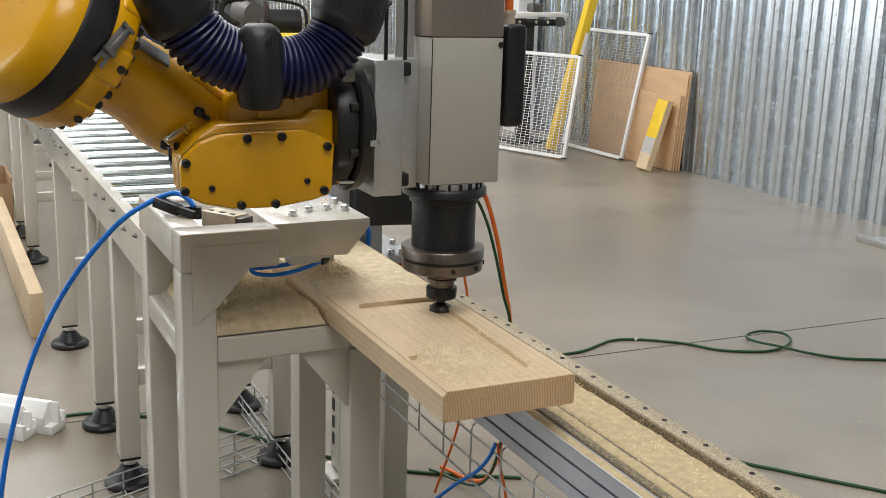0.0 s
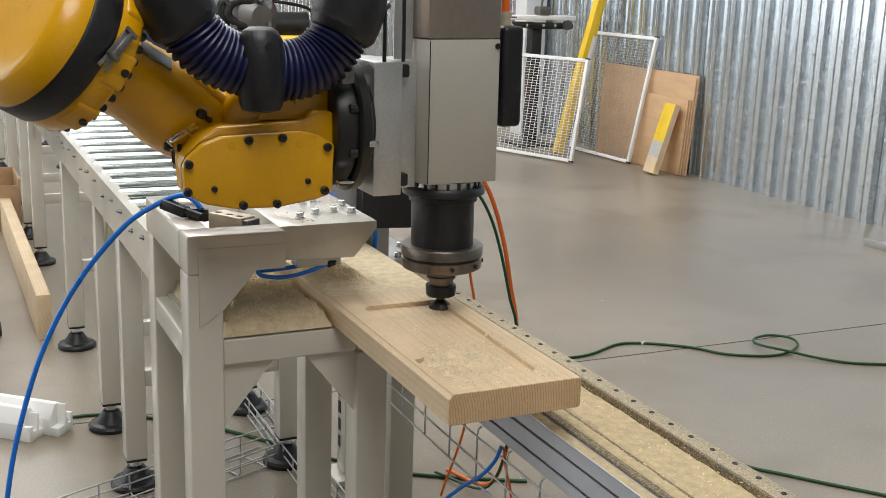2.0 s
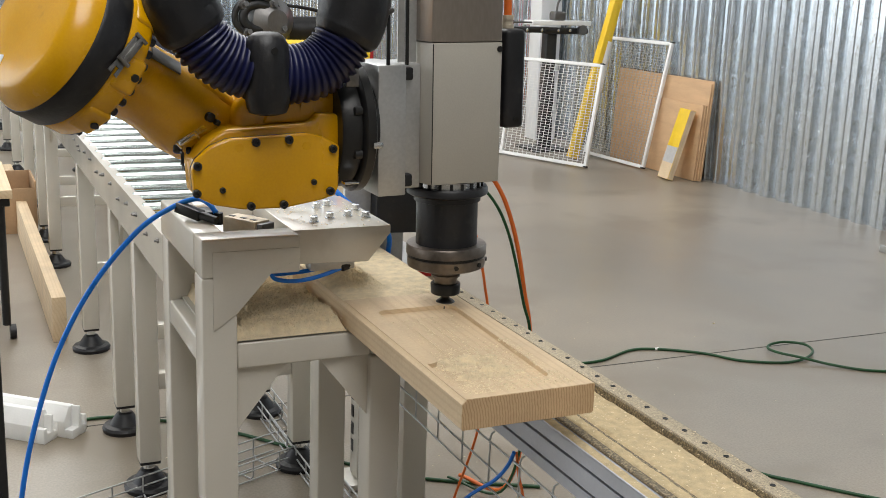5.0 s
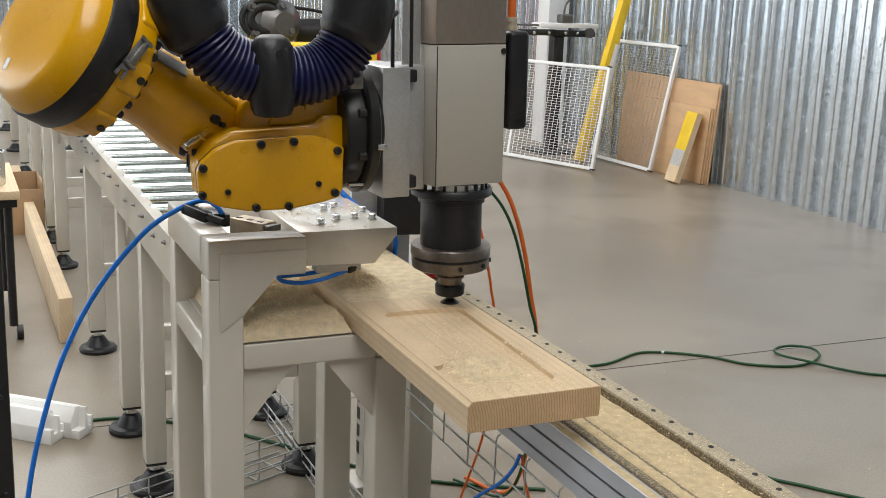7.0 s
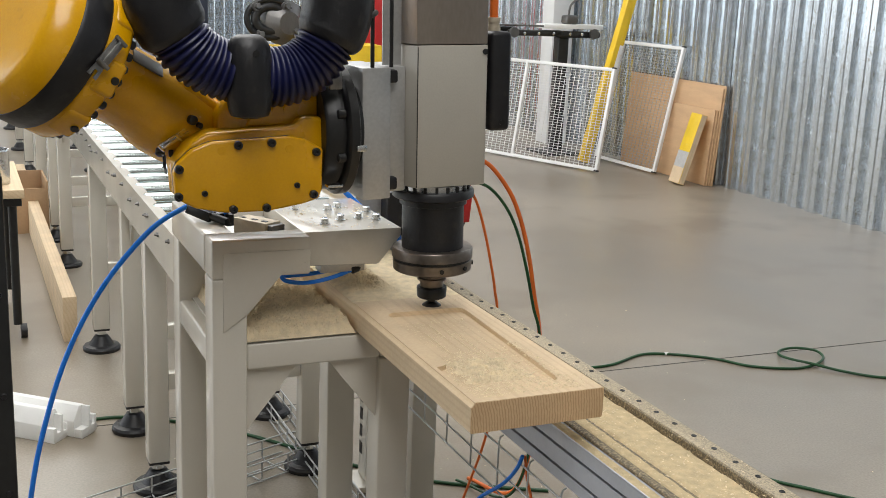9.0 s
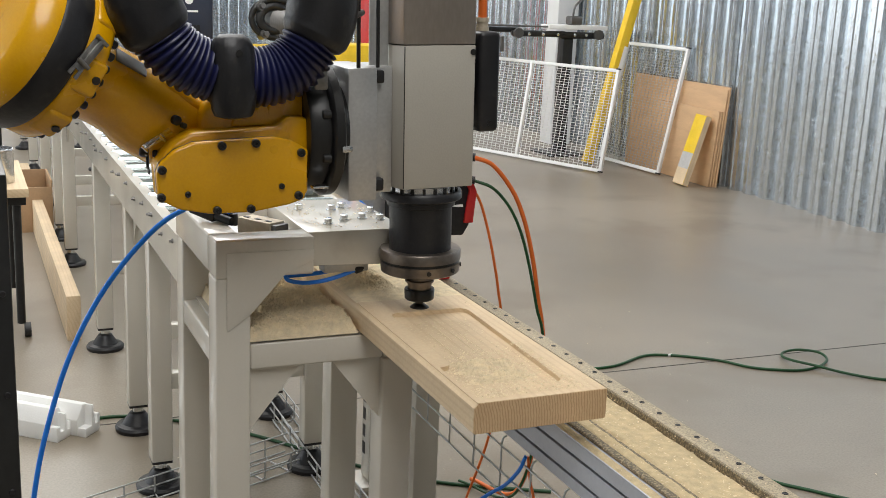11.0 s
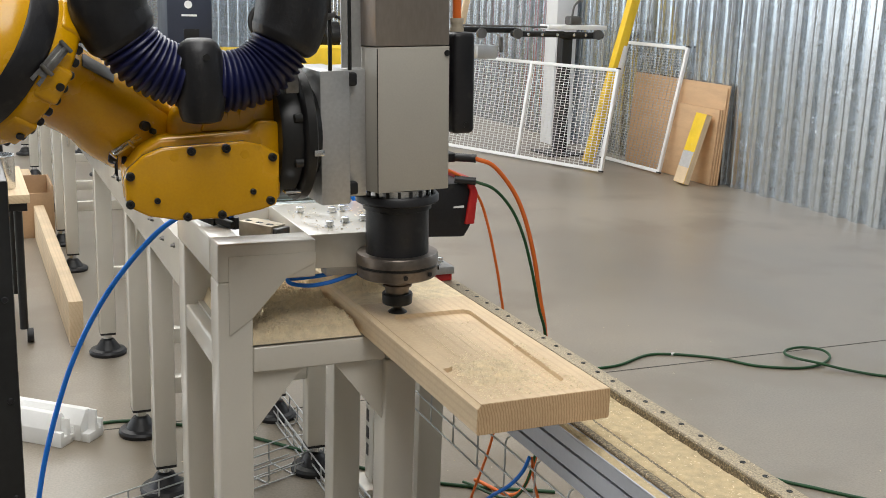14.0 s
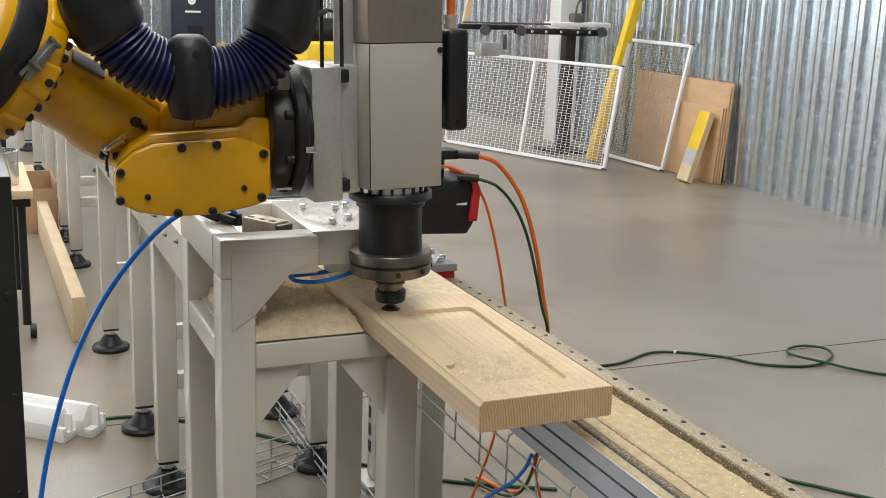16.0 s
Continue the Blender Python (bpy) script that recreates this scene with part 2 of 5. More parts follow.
# ---- the hall ----
WALL_X = 5.61
floor = single("floor", Shape().box(-6, 5.7, -6, 24, -0.2, 0, 0), CONCRETE, "worn beige-grey polished concrete floor with fine stains", "floor", kind="structure", smooth=False)
sh = Shape()
sh.box(-6, WALL_X, -0.0025, 0.0025, -0.002, 0.0015, 0, pose(0, 3.694, 0, 0, 0, -0.89))
single("floor_joint", sh, JOINT, "thin dark saw-cut joint across the concrete floor", "floor joint", kind="structure")


def corrugated(name, length, height, period=0.19, depth=0.04):
    """Trapezoid ribs along x, sheet upright, a millimetre thick towards +y."""
    s = Shape()
    xs = []
    k = 0.0
    while k < length - 1e-6:
        for f, d in ((0.0, 0), (0.39, 0), (0.46, 1), (0.60, 1), (0.63, 0.8), (0.70, 0.8), (0.73, 1), (0.92, 1)):
            xs.append((k + f * period, d * depth))
        k += period
    xs.append((length, 0))
    pts = [(x, -d) for x, d in xs] + [(x, -d + 0.004) for x, d in xs[::-1]]
    b = s.bm
    lo = [b.verts.new((x, y, 0)) for x, y in pts]
    hi = [b.verts.new((x, y, height)) for x, y in pts]
    n = len(pts)
    for i in range(n):
        b.faces.new((lo[i], lo[(i + 1) % n], hi[(i + 1) % n], hi[i]))
    return s


sheet_mesh = mesh_of("sheet", corrugated("sheet", 0.95, 5.0), GALV, False)
wall_e = single("wall_east", Shape().box(WALL_X + 0.03, WALL_X + 0.2, -6, 24, 0, 5, 0), WHITE_WALL, "hall wall clad with galvanised corrugated steel sheets", "wall", kind="structure")
for i in range(31):
    share("sheet", sheet_mesh, wall_e, pose(WALL_X + 0.006 * (i % 2), 23.4 - 0.95 * i, 0, 0, 0, -90))
wall_n = single("wall_north", Shape().box(-6, 5.7, 22.03, 22.2, 0, 5, 0), WHITE_WALL, "far hall wall clad with galvanised corrugated sheets", "wall", kind="structure")
for i in range(12):
    share("sheet", sheet_mesh, wall_n, pose(-5.8 + 0.95 * i, 22.0, 0))
# unseen walls and roof close the hall; gate and skylight openings are assumed
single("wall_south", Shape().box(-6, 5.7, -6.2, -6, 0, 5, 0), GREY_WALL, "plain pale grey hall wall", "wall", kind="structure")
sh = Shape()
for y0, y1, z0, z1 in ((-6, 3.0, 0, 5), (19.0, 24, 0, 5), (3.0, 19.0, 3.8, 5)):
    sh.box(-6.2, -6, y0, y1, z0, z1, 0)
single("wall_west", sh, GREY_WALL, "unseen plain pale grey hall wall with an assumed gate opening", "wall", kind="structure")
sh = Shape()
for x0, x1, y0, y1 in ((-6, -1.2, -6, 3), (1.2, 5.8, -6, 3), (-1.2, 1.2, -6, -3.1), (-1.2, 1.2, 1.9, 3), (-6, 5.8, 15, 24), (-6, SKY_A[0], 3, 15), (SKY_A[1], SKY_B[0], 3, 15), (SKY_B[1], 5.8, 3, 15)):
    sh.box(x0, x1, y0, y1, 5.0, 5.2, 0)
single("ceiling", sh, WHITE_WALL, "unseen white sheet roof with assumed skylight openings", "ceiling", kind="structure")

# ---- roller conveyor ----
CX0, CX1 = 0.470, 0.995
conveyor = thing("roller_conveyor", "light grey painted steel roller conveyor with zinc rollers on adjustable feet", "conveyor", (CX0, 2.62, 0))


def at_parent(ob, parent):
    """Keeps world coordinates of the mesh under a parent that stands elsewhere."""
    root = parent.parent or parent
    ob.data.transform(Matrix.Translation(-root.location))
    ob.parent = parent
    return ob


def wpart(name, shape, material, parent, label="", smooth=True):
    return at_parent(part(name, shape, material, None, label, smooth), parent)


for side in (0, 1):
    x = CX0 if side == 0 else CX1
    sx = 1 if side == 0 else -1
    pts = [(x, 0.763), (x, 0.880), (x + sx * 0.03, 0.880), (x + sx * 0.03, 0.875), (x + sx * 0.005, 0.875), (x + sx * 0.005, 0.768), (x + sx * 0.03, 0.768), (x + sx * 0.03, 0.763)]
    for y0, y1 in ((2.63, 4.9), (4.903, 7.2), (7.203, 9.5), (9.503, 11.8)):
        wpart("side_rail", Shape().prism(pts, y0, y1), GREY_PAINT, conveyor, smooth=False)
roll = mesh_of("roller", Shape().lathe([(0, 0.008), (0.002, 0.02), (0.006, 0.025), (0.495, 0.025), (0.499, 0.02), (0.501, 0.008)], (0, 0, 0), (1, 0, 0), 18), ROLLER)
nut = mesh_of("bolt", Shape().lathe([(0, 0.0065), (0.004, 0.0065), (0.004, 0.0035), (0.010, 0.0035)], (0, 0, 0), (-1, 0, 0), 6), STEEL_DARK, False)
i = 0
y = 2.72
while y < 11.7:
    share("roller", roll, conveyor, pose(0.012, y - 2.62, 0.860))
    if y < 7:
        share("bolt", nut, conveyor, pose(0, y - 2.62, 0.854 - 0.018 * (i % 3 == 1)))
    if i % 4 == 2 and y < 6:
        share("bolt", nut, conveyor, pose(0, y + 0.035 - 2.62, 0.848))
    y += 0.16
    i += 1
LEGS = (3.157, 3.624, 4.5, 5.9, 6.5, 7.5, 8.75, 9.9, 11.2)
leg_m = mesh_of("leg", Shape().box(-0.031, 0.031, -0.031, 0.031, 0.090, 0.766, 0.006), GREY_PAINT)
cap_m = mesh_of("end_cap", Shape().box(-0.030, 0.030, -0.030, 0.030, 0.083, 0.092, 0.003), BLACK_RUB)
stud_m = mesh_of("stud", Shape().lathe([(0, 0.012), (0.03, 0.012), (0.03, 0.018), (0.045, 0.018), (0.045, 0.009), (0.075, 0.009)], (0, 0, 0.035), (0, 0, 1), 12), CHROME)
foot_m = mesh_of("foot", Shape().lathe([(0, 0.072), (0.012, 0.074), (0.02, 0.068), (0.024, 0.05), (0.045, 0.036), (0.06, 0.026), (0.062, 0.018)], (0, 0, 0), (0, 0, 1), 28), BLACK_RUB)
gus_m = mesh_of("gusset", Shape().prism([(0.030, 0.764), (0.12, 0.764), (0.030, 0.64)], -0.005, 0.005, axis="x"), GREY_PAINT, False)
cross_m = mesh_of("cross_bar", Shape().box(0.031, 0.4295, -0.02, 0.02, 0.31, 0.36, 0.004), GREY_PAINT)
for k, y in enumerate(LEGS):
    for x in (0.032, 0.4925):
        m = pose(x, y - 2.62, 0)
        leg = share("leg", leg_m, conveyor, m)
        share("end_cap", cap_m, leg, pose(0, 0, 0))
        share("stud", stud_m, leg, pose(0, 0, 0))
        share("foot", foot_m, leg, pose(0, 0, 0))
        share("gusset", gus_m, conveyor, m @ pose(0, 0, 0, 0, 0, 180 if k % 2 else 0))
    share("cross_bar", cross_m, conveyor, pose(0.032, y - 2.62, 0))
single("timber_offcut", Shape().box(0.62, 0.86, 5.35, 5.42, 0.886, 0.947, 0.003), PINE, "short pale pine block lying across the conveyor rollers", "timber")
single("timber_offcut", Shape().box(0.55, 0.9, 7.2, 7.35, 0.886, 0.95, 0.003), PINE, "pale pine block lying across the conveyor rollers", "timber")

# ---- clamping table at the conveyor's end ----
TX0, TX1, TY0, TY1, TZ = 0.457, 0.892, 2.165, 2.6, 0.981
table = thing("clamping_table", "light grey welded steel clamping table, dusted with wood chips", "machine table", (TX0, TY0, 0))
W = 0.072
for x, y in ((TX0, TY0), (TX0, TY1 - W), (TX1 - W, TY0), (TX1 - W, TY1 - W)):
    top = TZ - 0.08 if x < 0.6 else 0.7
    post = wpart("post", Shape().box(x, x + W, y, y + W, 0.02, top, 0.005, seg=3), GREY_PAINT, table)
    wpart("foot_plate", Shape().box(x - 0.03, x + W + 0.03, y - 0.03, y + W + 0.03, 0, 0.02, 0.003), GREY_PAINT, table)
wpart("top_beam", Shape().box(TX0, 0.661, TY0 - 0.001, TY0 + W, TZ - 0.08, TZ, 0.005, seg=3), GREY_PAINT, table)
wpart("side_beam", Shape().box(TX0 - 0.001, TX0 + W - 0.012, TY0 + W, TY1, TZ - 0.08, TZ - 0.001, 0.005, seg=3), GREY_PAINT, table)
wpart("back_beam", Shape().box(TX0 + W - 0.01, 0.661, TY1 - W, TY1 - 0.001, TZ - 0.08, TZ - 0.002, 0.005, seg=3), GREY_PAINT, table)
wpart("gusset_plate", Shape().prism([(TX0 + 0.022, 0.955), (TX0 + 0.022, 0.79), (TX0 + W, 0.825), (0.60, 0.905), (0.660, 0.932), (0.660, 0.955)], TY0 - 0.0035, TY0 - 0.0012, 0.001), GREY_PAINT, table)
wpart("shelf_beam", Shape().box(TX0 + W, TX1 - W, TY0 + 0.002, TY0 + W - 0.002, 0.703, 0.759, 0.005, seg=3), GREY_PAINT, table)
wpart("shelf_beam", Shape().box(TX0 + W, TX1 - W, TY1 - W + 0.002, TY1 - 0.002, 0.703, 0.759, 0.005, seg=3), GREY_PAINT, table)
wpart("shelf_beam", Shape().box(TX0 + 0.002, TX0 + W - 0.002, TY0 + W, TY1 - W, 0.703, 0.759, 0.005, seg=3), GREY_PAINT, table)
wpart("shelf_beam", Shape().box(TX1 - W + 0.002, TX1 - 0.002, TY0 + 0.001, TY1 - W, 0.703, 0.759, 0.005, seg=3), GREY_PAINT, table)
for x, s in ((TX0 + W, 1), (TX1 - W, -1)):
    wpart("brace", Shape().prism([(x, 0.699), (x + s * 0.11, 0.699), (x, 0.56)], TY0 + 0.02, TY0 + 0.028), GREY_PAINT, table, smooth=False)
wpart("shelf", Shape().box(TX0 + 0.03, TX1 - 0.03, TY0 + 0.012, TY1 - 0.01, 0.759, 0.7645, 0.001), GREY_PAINT, table)
plate = wpart("clamp_block", Shape().prism([(0.655, TZ + 0.002), (0.655, 0.91), (0.822, 0.905), (0.872, 0.965), (0.872, TZ + 0.002)], TY0 + 0.03, TY1 - 0.07, 0.003), GREY_PAINT, table, "dusty grey clamp block with bolts")
bolt_v = mesh_of("bolt", Shape().lathe([(0, 0.011), (0.003, 0.011), (0.003, 0.0085), (0.013, 0.0085), (0.014, 0.007)], (0, 0, 0), (0, 0, 1), 12), CHROME)
for x, y in ((0.72, 2.26), (0.765, 2.29), (0.81, 2.30), (0.77, 2.40), (0.80, 2.42), (0.85, 2.36), (0.845, 2.28), (0.70, 2.42)):
    share("bolt", bolt_v, plate, pose(x - TX0, y - TY0, TZ + 0.002))
wpart("guide_plate", Shape().box(0.527, 0.655, TY0 + W, TY1 - W, 0.94, 0.95, 0.002), ALU, table)
wpart("valve_block", Shape().box(-0.06, 0.035, -0.024, 0.022, -0.004, 0.03, 0.002, pose(0.60, 2.33, 0.954, 0, 0, -58)), BRASS, table, "tan valve block with dark end plate")
wpart("valve_end", Shape().box(0.0355, 0.05, -0.02, 0.02, 0, 0.026, 0.002, pose(0.60, 2.33, 0.954, 0, 0, -58)), STEEL_DARK, table)
for u in (-0.045, -0.012, 0.018):
    wpart("valve_slot", Shape().box(u - 0.007, u + 0.007, -0.014, -0.005, 0.0302, 0.0312, 0, pose(0.60, 2.33, 0.954, 0, 0, -58)), BLACK_MET, table)
s = Shape().box(-0.032, 0.032, -0.011, 0.011, -0.011, 0.011, 0.002, pose(0.475, 2.36, 1.0, 0, 12, -50))
s.cyl((0.495, 2.335, 0.995), (0.52, 2.305, 0.988), 0.009)
s.cyl((0.53, 2.33, 0.975), (0.53, 2.33, 1.0), 0.01)
s.box(0.50, 0.535, 2.34, 2.40, 0.985, 1.0, 0.003)
wpart("fitting", s, BLACK_MET, table, "black pneumatic fitting")
s = Shape()
s.cyl((0.80, 2.25, 0.88), (0.80, 2.25, 0.91), 0.008)
s.box(0.70, 0.80, 2.22, 2.26, 0.885, 0.908, 0.003)
wpart("clamp_pin", s, ALU, table)

# ---- linear axis beam beside the work ----
BX0, BX1, BZ = 1.0, 1.216, 0.70
beam = thing("linear_axis", "anodised aluminium beam with two dusty steel guide rails", "linear axis", (1.1, 2.0, 0))
prof = [(BX0, 0.604), (BX1, 0.604), (BX1, BZ - 0.004), (BX0, BZ - 0.004), (BX0, 0.672), (BX0 + 0.01, 0.672), (BX0 + 0.01, 0.666), (BX0, 0.666),
        (BX0, 0.632), (BX0 + 0.01, 0.632), (BX0 + 0.01, 0.626), (BX0, 0.626)]
wpart("profile", Shape().prism(prof, 0.9, 3.05), ALU_BLUE, beam, smooth=False)
# black strips inside the slots put their shade into the colour
for z in (0.669, 0.629):
    wpart("slot_shade", Shape().box(BX0 + 0.007, BX0 + 0.0095, 0.901, 3.049, z - 0.0029, z + 0.0029, 0), BLACK_RUB, beam, "black strip painting the slot's shade")
wpart("top_plate", Shape().box(BX0, BX1, 0.9, 3.05, BZ - 0.004, BZ, 0.001), ALU_BLUE, beam)
for x0, x1, h in ((1.024, 1.040, 0.008), (1.174, 1.213, 0.02)):
    rail = wpart("guide_rail", Shape().box(x0, x1, 0.9, 2.95, BZ, BZ + h, 0.003), RAIL if x0 > 1.1 else DARK_DUSTY, beam)
# dark strip along the outer rail's inner side
wpart("rail_flank", Shape().box(1.1705, 1.1738, 0.9, 2.95, BZ, BZ + 0.017, 0), DARK_DUSTY, beam, "dark strip along the rail's inner flank")
# dark strip over the pale plate between the dust layers
wpart("bed_groove", Shape().box(1.0705, 1.0775, 0.9, 2.95, BZ, BZ + 0.0012, 0), DARK_DUSTY, beam, "dark strip along the groove in the bed")
hole = mesh_of("rail_hole", Shape().lathe([(0, 0.0052), (0.0008, 0.0052), (0.0008, 0.004), (0.0002, 0.0038)], (0, 0, 0), (0, 0, 1), 14), BLACK_MET)
for k in range(34):
    share("rail_hole", hole, rail, pose(1.196 - 1.1, 0.95 + 0.06 * k - 2.0, BZ + 0.0202))
for x, y in ((1.08, 2.95), (1.04, 2.50)):
    wpart("stand", Shape().box(x, x + 0.07, y, y + 0.07, 0.02, 0.604, 0.008), GREY_PAINT, beam)
    wpart("stand_foot", Shape().box(x - 0.03, x + 0.10, y - 0.03, y + 0.10, 0, 0.02, 0.003), GREY_PAINT, beam)
for k in range(9):
    wpart("slot", Shape().box(1.0785, 1.0798, 2.985, 3.005, 0.10 + 0.055 * k, 0.137 + 0.055 * k, 0), BLACK_MET, beam, "dark slot in the stand")
for y in (1.0,):
    wpart("stand", Shape().box(1.08, 1.16, y, y + 0.08, 0.02, 0.604, 0.008), GREY_PAINT, beam)
    wpart("stand_foot", Shape().box(1.05, 1.19, y - 0.03, y + 0.11, 0, 0.02, 0.003), GREY_PAINT, beam)
servo = thing("servo_carriage", "black servo motor with red end cap on a bolted carriage", "servo motor", (1.15, 2.62, BZ + 0.02))
carriage = wpart("carriage", Shape().box(1.0, 1.2, 2.665, 2.98, 0.742, 0.762, 0.002), ALU, servo)
wpart("runner", Shape().box(1.15, 1.198, 2.675, 2.76, 0.721, 0.742, 0.003), RED, servo, "red runner block")
wpart("runner", Shape().box(1.15, 1.198, 2.86, 2.94, 0.721, 0.742, 0.003), RED, servo, "red runner block")
for x, y in ((1.13, 2.69), (1.16, 2.69), (1.18, 2.72), (1.18, 2.80), (1.12, 2.80)):
    share("bolt", bolt_v, carriage, pose(x - 1.15, y - 2.62, 0.762 - BZ - 0.02))
wpart("bracket", Shape().box(0.93, 1.03, 2.664, 2.68, 0.762, 0.99, 0.002), ALU, servo)
wpart("mount_block", Shape().box(1.02, 1.10, 2.68, 2.75, 0.762, 0.868, 0.003), ALU, servo)
wpart("foot_bracket", Shape().box(0.98, 1.06, 2.62, 2.664, 0.742, 0.79, 0.003), ALU, servo)
wpart("motor_body", Shape().prism([(1.0, 0.862), (1.205, 0.853), (1.222, 0.882), (1.222, 0.985), (1.208, 1.0), (1.07, 0.992), (1.06, 0.975), (1.0, 0.975)], 2.62, 2.76, 0.006), BLACK_RUB, servo)
wpart("end_cap", Shape().prism([(1.203, 0.888), (1.229, 0.888), (1.236, 0.972), (1.217, 1.012), (1.198, 1.012), (1.215, 0.975)], 2.612, 2.755, 0.003), RED, servo, "red plastic end cap")
wpart("marking", Shape().prism([(1.17, 0.936), (1.2, 0.938), (1.2, 0.931), (1.17, 0.932)], 2.6185, 2.62), WHITE, servo)
s = Shape().cyl((1.14, 2.68, 0.99), (1.14, 2.68, 1.05), 0.017).box(1.12, 1.185, 2.64, 2.70, 1.048, 1.073, 0.006).cyl((1.18, 2.64, 1.062), (1.225, 2.61, 1.062), 0.011)
wpart("plug", s, BLACK_RUB, servo)
wpart("plug", Shape().cyl((1.17, 2.62, 1.008), (1.222, 2.60, 1.004), 0.010), BLACK_RUB, servo)
wpart("connector_collar", Shape().cyl((1.14, 2.68, 1.02), (1.14, 2.68, 1.032), 0.02), CHROME, servo)


def cable(name, pts, r, material, label, category, n=10, seg=10):
    return single(name, Shape().sweep(smooth_line(pts, n), r, seg), material, label, category)


cable("power_cable", [(1.222, 2.61, 1.062), (1.273, 2.6, 1.041), (1.334, 2.6, 0.971), (1.372, 2.6, 0.894), (1.404, 2.6, 0.791), (1.428, 2.6, 0.678), (1.454, 2.6, 0.547), (1.47, 2.62, 0.3), (1.45, 2.7, 0.05), (1.4, 2.9, 0.01)], 0.0060, ORANGE, "thick orange servo power cable hanging to the floor", "cable")
cable("signal_cable", [(1.218, 2.60, 1.004), (1.266, 2.58, 0.985), (1.318, 2.58, 0.931), (1.356, 2.58, 0.86), (1.387, 2.58, 0.766), (1.416, 2.58, 0.653), (1.443, 2.58, 0.55), (1.455, 2.6, 0.3), (1.43, 2.68, 0.05), (1.36, 2.9, 0.01)], 0.0042, GREEN, "green servo signal cable hanging to the floor", "cable")
cable("sensor_cable", [(1.135, 2.63, 1.035), (1.154, 2.62, 1.031), (1.203, 2.62, 1.003), (1.246, 2.62, 0.949), (1.275, 2.62, 0.871), (1.3, 2.62, 0.777), (1.317, 2.62, 0.697), (1.329, 2.62, 0.6), (1.33, 2.64, 0.3), (1.31, 2.75, 0.01)], 0.0038, ORANGE, "thin orange sensor cable hanging down", "cable")

# ---- the board being milled ----
WX0, WX1, WY0, WY1, WZ0, WZ1 = 0.764, 1.021, 1.585, 2.78, 0.765, 0.8205
workpiece = thing("pine_board", "thick pale pine board with a milled pocket, on the table", "wooden board", (0.9, 2.0, WZ0))


def pocket():
    """The milled pocket's outline: wider at the open end, with a ledge left standing beside its far part."""
    def arc(cx, cy, r, a0, a1, n=6):
        return [(cx + r * math.cos(radians(a0 + (a1 - a0) * k / n)), cy + r * math.sin(radians(a0 + (a1 - a0) * k / n))) for k in range(n + 1)]
    out = arc(0.982 - 0.02, 2.107 - 0.02, 0.02, 0, 90) + arc(0.808 + 0.02, 2.107 - 0.02, 0.02, 90, 180)
    out += arc(0.806 - 0.022, 1.768 + 0.022, 0.022, 0, -90)[1:] + [(0.779, 1.767)]
    return out + arc(0.779 + 0.015, 1.64 + 0.015, 0.015, 180, 270) + arc(0.966 - 0.02, 1.64 + 0.02, 0.02, 270, 360)


def board_shape():
    s = Shape()
    b = s.bm
    RB = 0.007
    sect = [(WX0 + 0.003, WZ0), (WX1 - 0.003, WZ0), (WX1, WZ0 + 0.003), (WX1, WZ1 - 0.002), (WX1 - 0.002, WZ1), (WX0 + RB, WZ1), (WX0 + RB, WZ1 - 0.002), (WX0 + 0.005, WZ1 - 0.004), (WX0, WZ1 - 0.009), (WX0, WZ0 + 0.003)]
    a = [b.verts.new((x, WY0, z)) for x, z in sect]
    c = [b.verts.new((x, WY1, z)) for x, z in sect]
    n = len(sect)
    b.faces.new(a[::-1])
    b.faces.new(c)
    for i in range(n):
        if i != 4:
            b.faces.new((a[i], a[(i + 1) % n], c[(i + 1) % n], c[i]))
    hole_pts = pocket()
    hi = [b.verts.new((x, y, WZ1)) for x, y in hole_pts]
    lo = [b.verts.new((x, y, WZ1 - 0.009)) for x, y in hole_pts]
    b.faces.new(lo)
    es = []
    for i in range(len(hi)):
        j = (i + 1) % len(hi)
        b.faces.new((hi[i], hi[j], lo[j], lo[i]))
        es.append(b.edges.get((hi[i], hi[j])))
    for p, q in ((a[4], a[5]), (a[5], c[5]), (c[5], c[4]), (c[4], a[4])):
        es.append(b.edges.get((p, q)) or b.edges.new((p, q)))
    bmesh.ops.triangle_fill(b, edges=es, use_beauty=True, use_dissolve=False)
    bmesh.ops.recalc_face_normals(b, faces=b.faces[:])
    return s


wpart("board", board_shape(), PINE, workpiece, smooth=False)
wpart("end_grain", Shape().prism([(WX0 + 0.003, WZ0 + 0.001), (WX1 - 0.003, WZ0 + 0.001), (WX1 - 0.001, WZ0 + 0.004), (WX1 - 0.001, WZ1 - 0.003), (WX1 - 0.003, WZ1 - 0.001), (WX0 + 0.008, WZ1 - 0.001), (WX0 + 0.008, WZ1 - 0.003), (WX0 + 0.006, WZ1 - 0.005), (WX0 + 0.001, WZ1 - 0.010), (WX0 + 0.001, WZ0 + 0.004)], WY0 - 0.0012, WY0 - 0.0002), PINE_DARK, workpiece, "sawn end grain with growth rings", smooth=False)
for x, y0, y1 in ((0.874, 1.93, 2.05), (0.892, 1.86, 2.0), (0.905, 1.82, 1.98), (0.845, 1.84, 1.99)):
    wpart("tool_ridge", Shape().prism([(x, y0), (x + 0.0012, y0 + 0.02), (x + 0.0025, y1), (x + 0.001, y1 - 0.02)], WZ1 - 0.0091, WZ1 - 0.0083, axis="z"), CHIP, workpiece, "pale ridge left by the cutter")


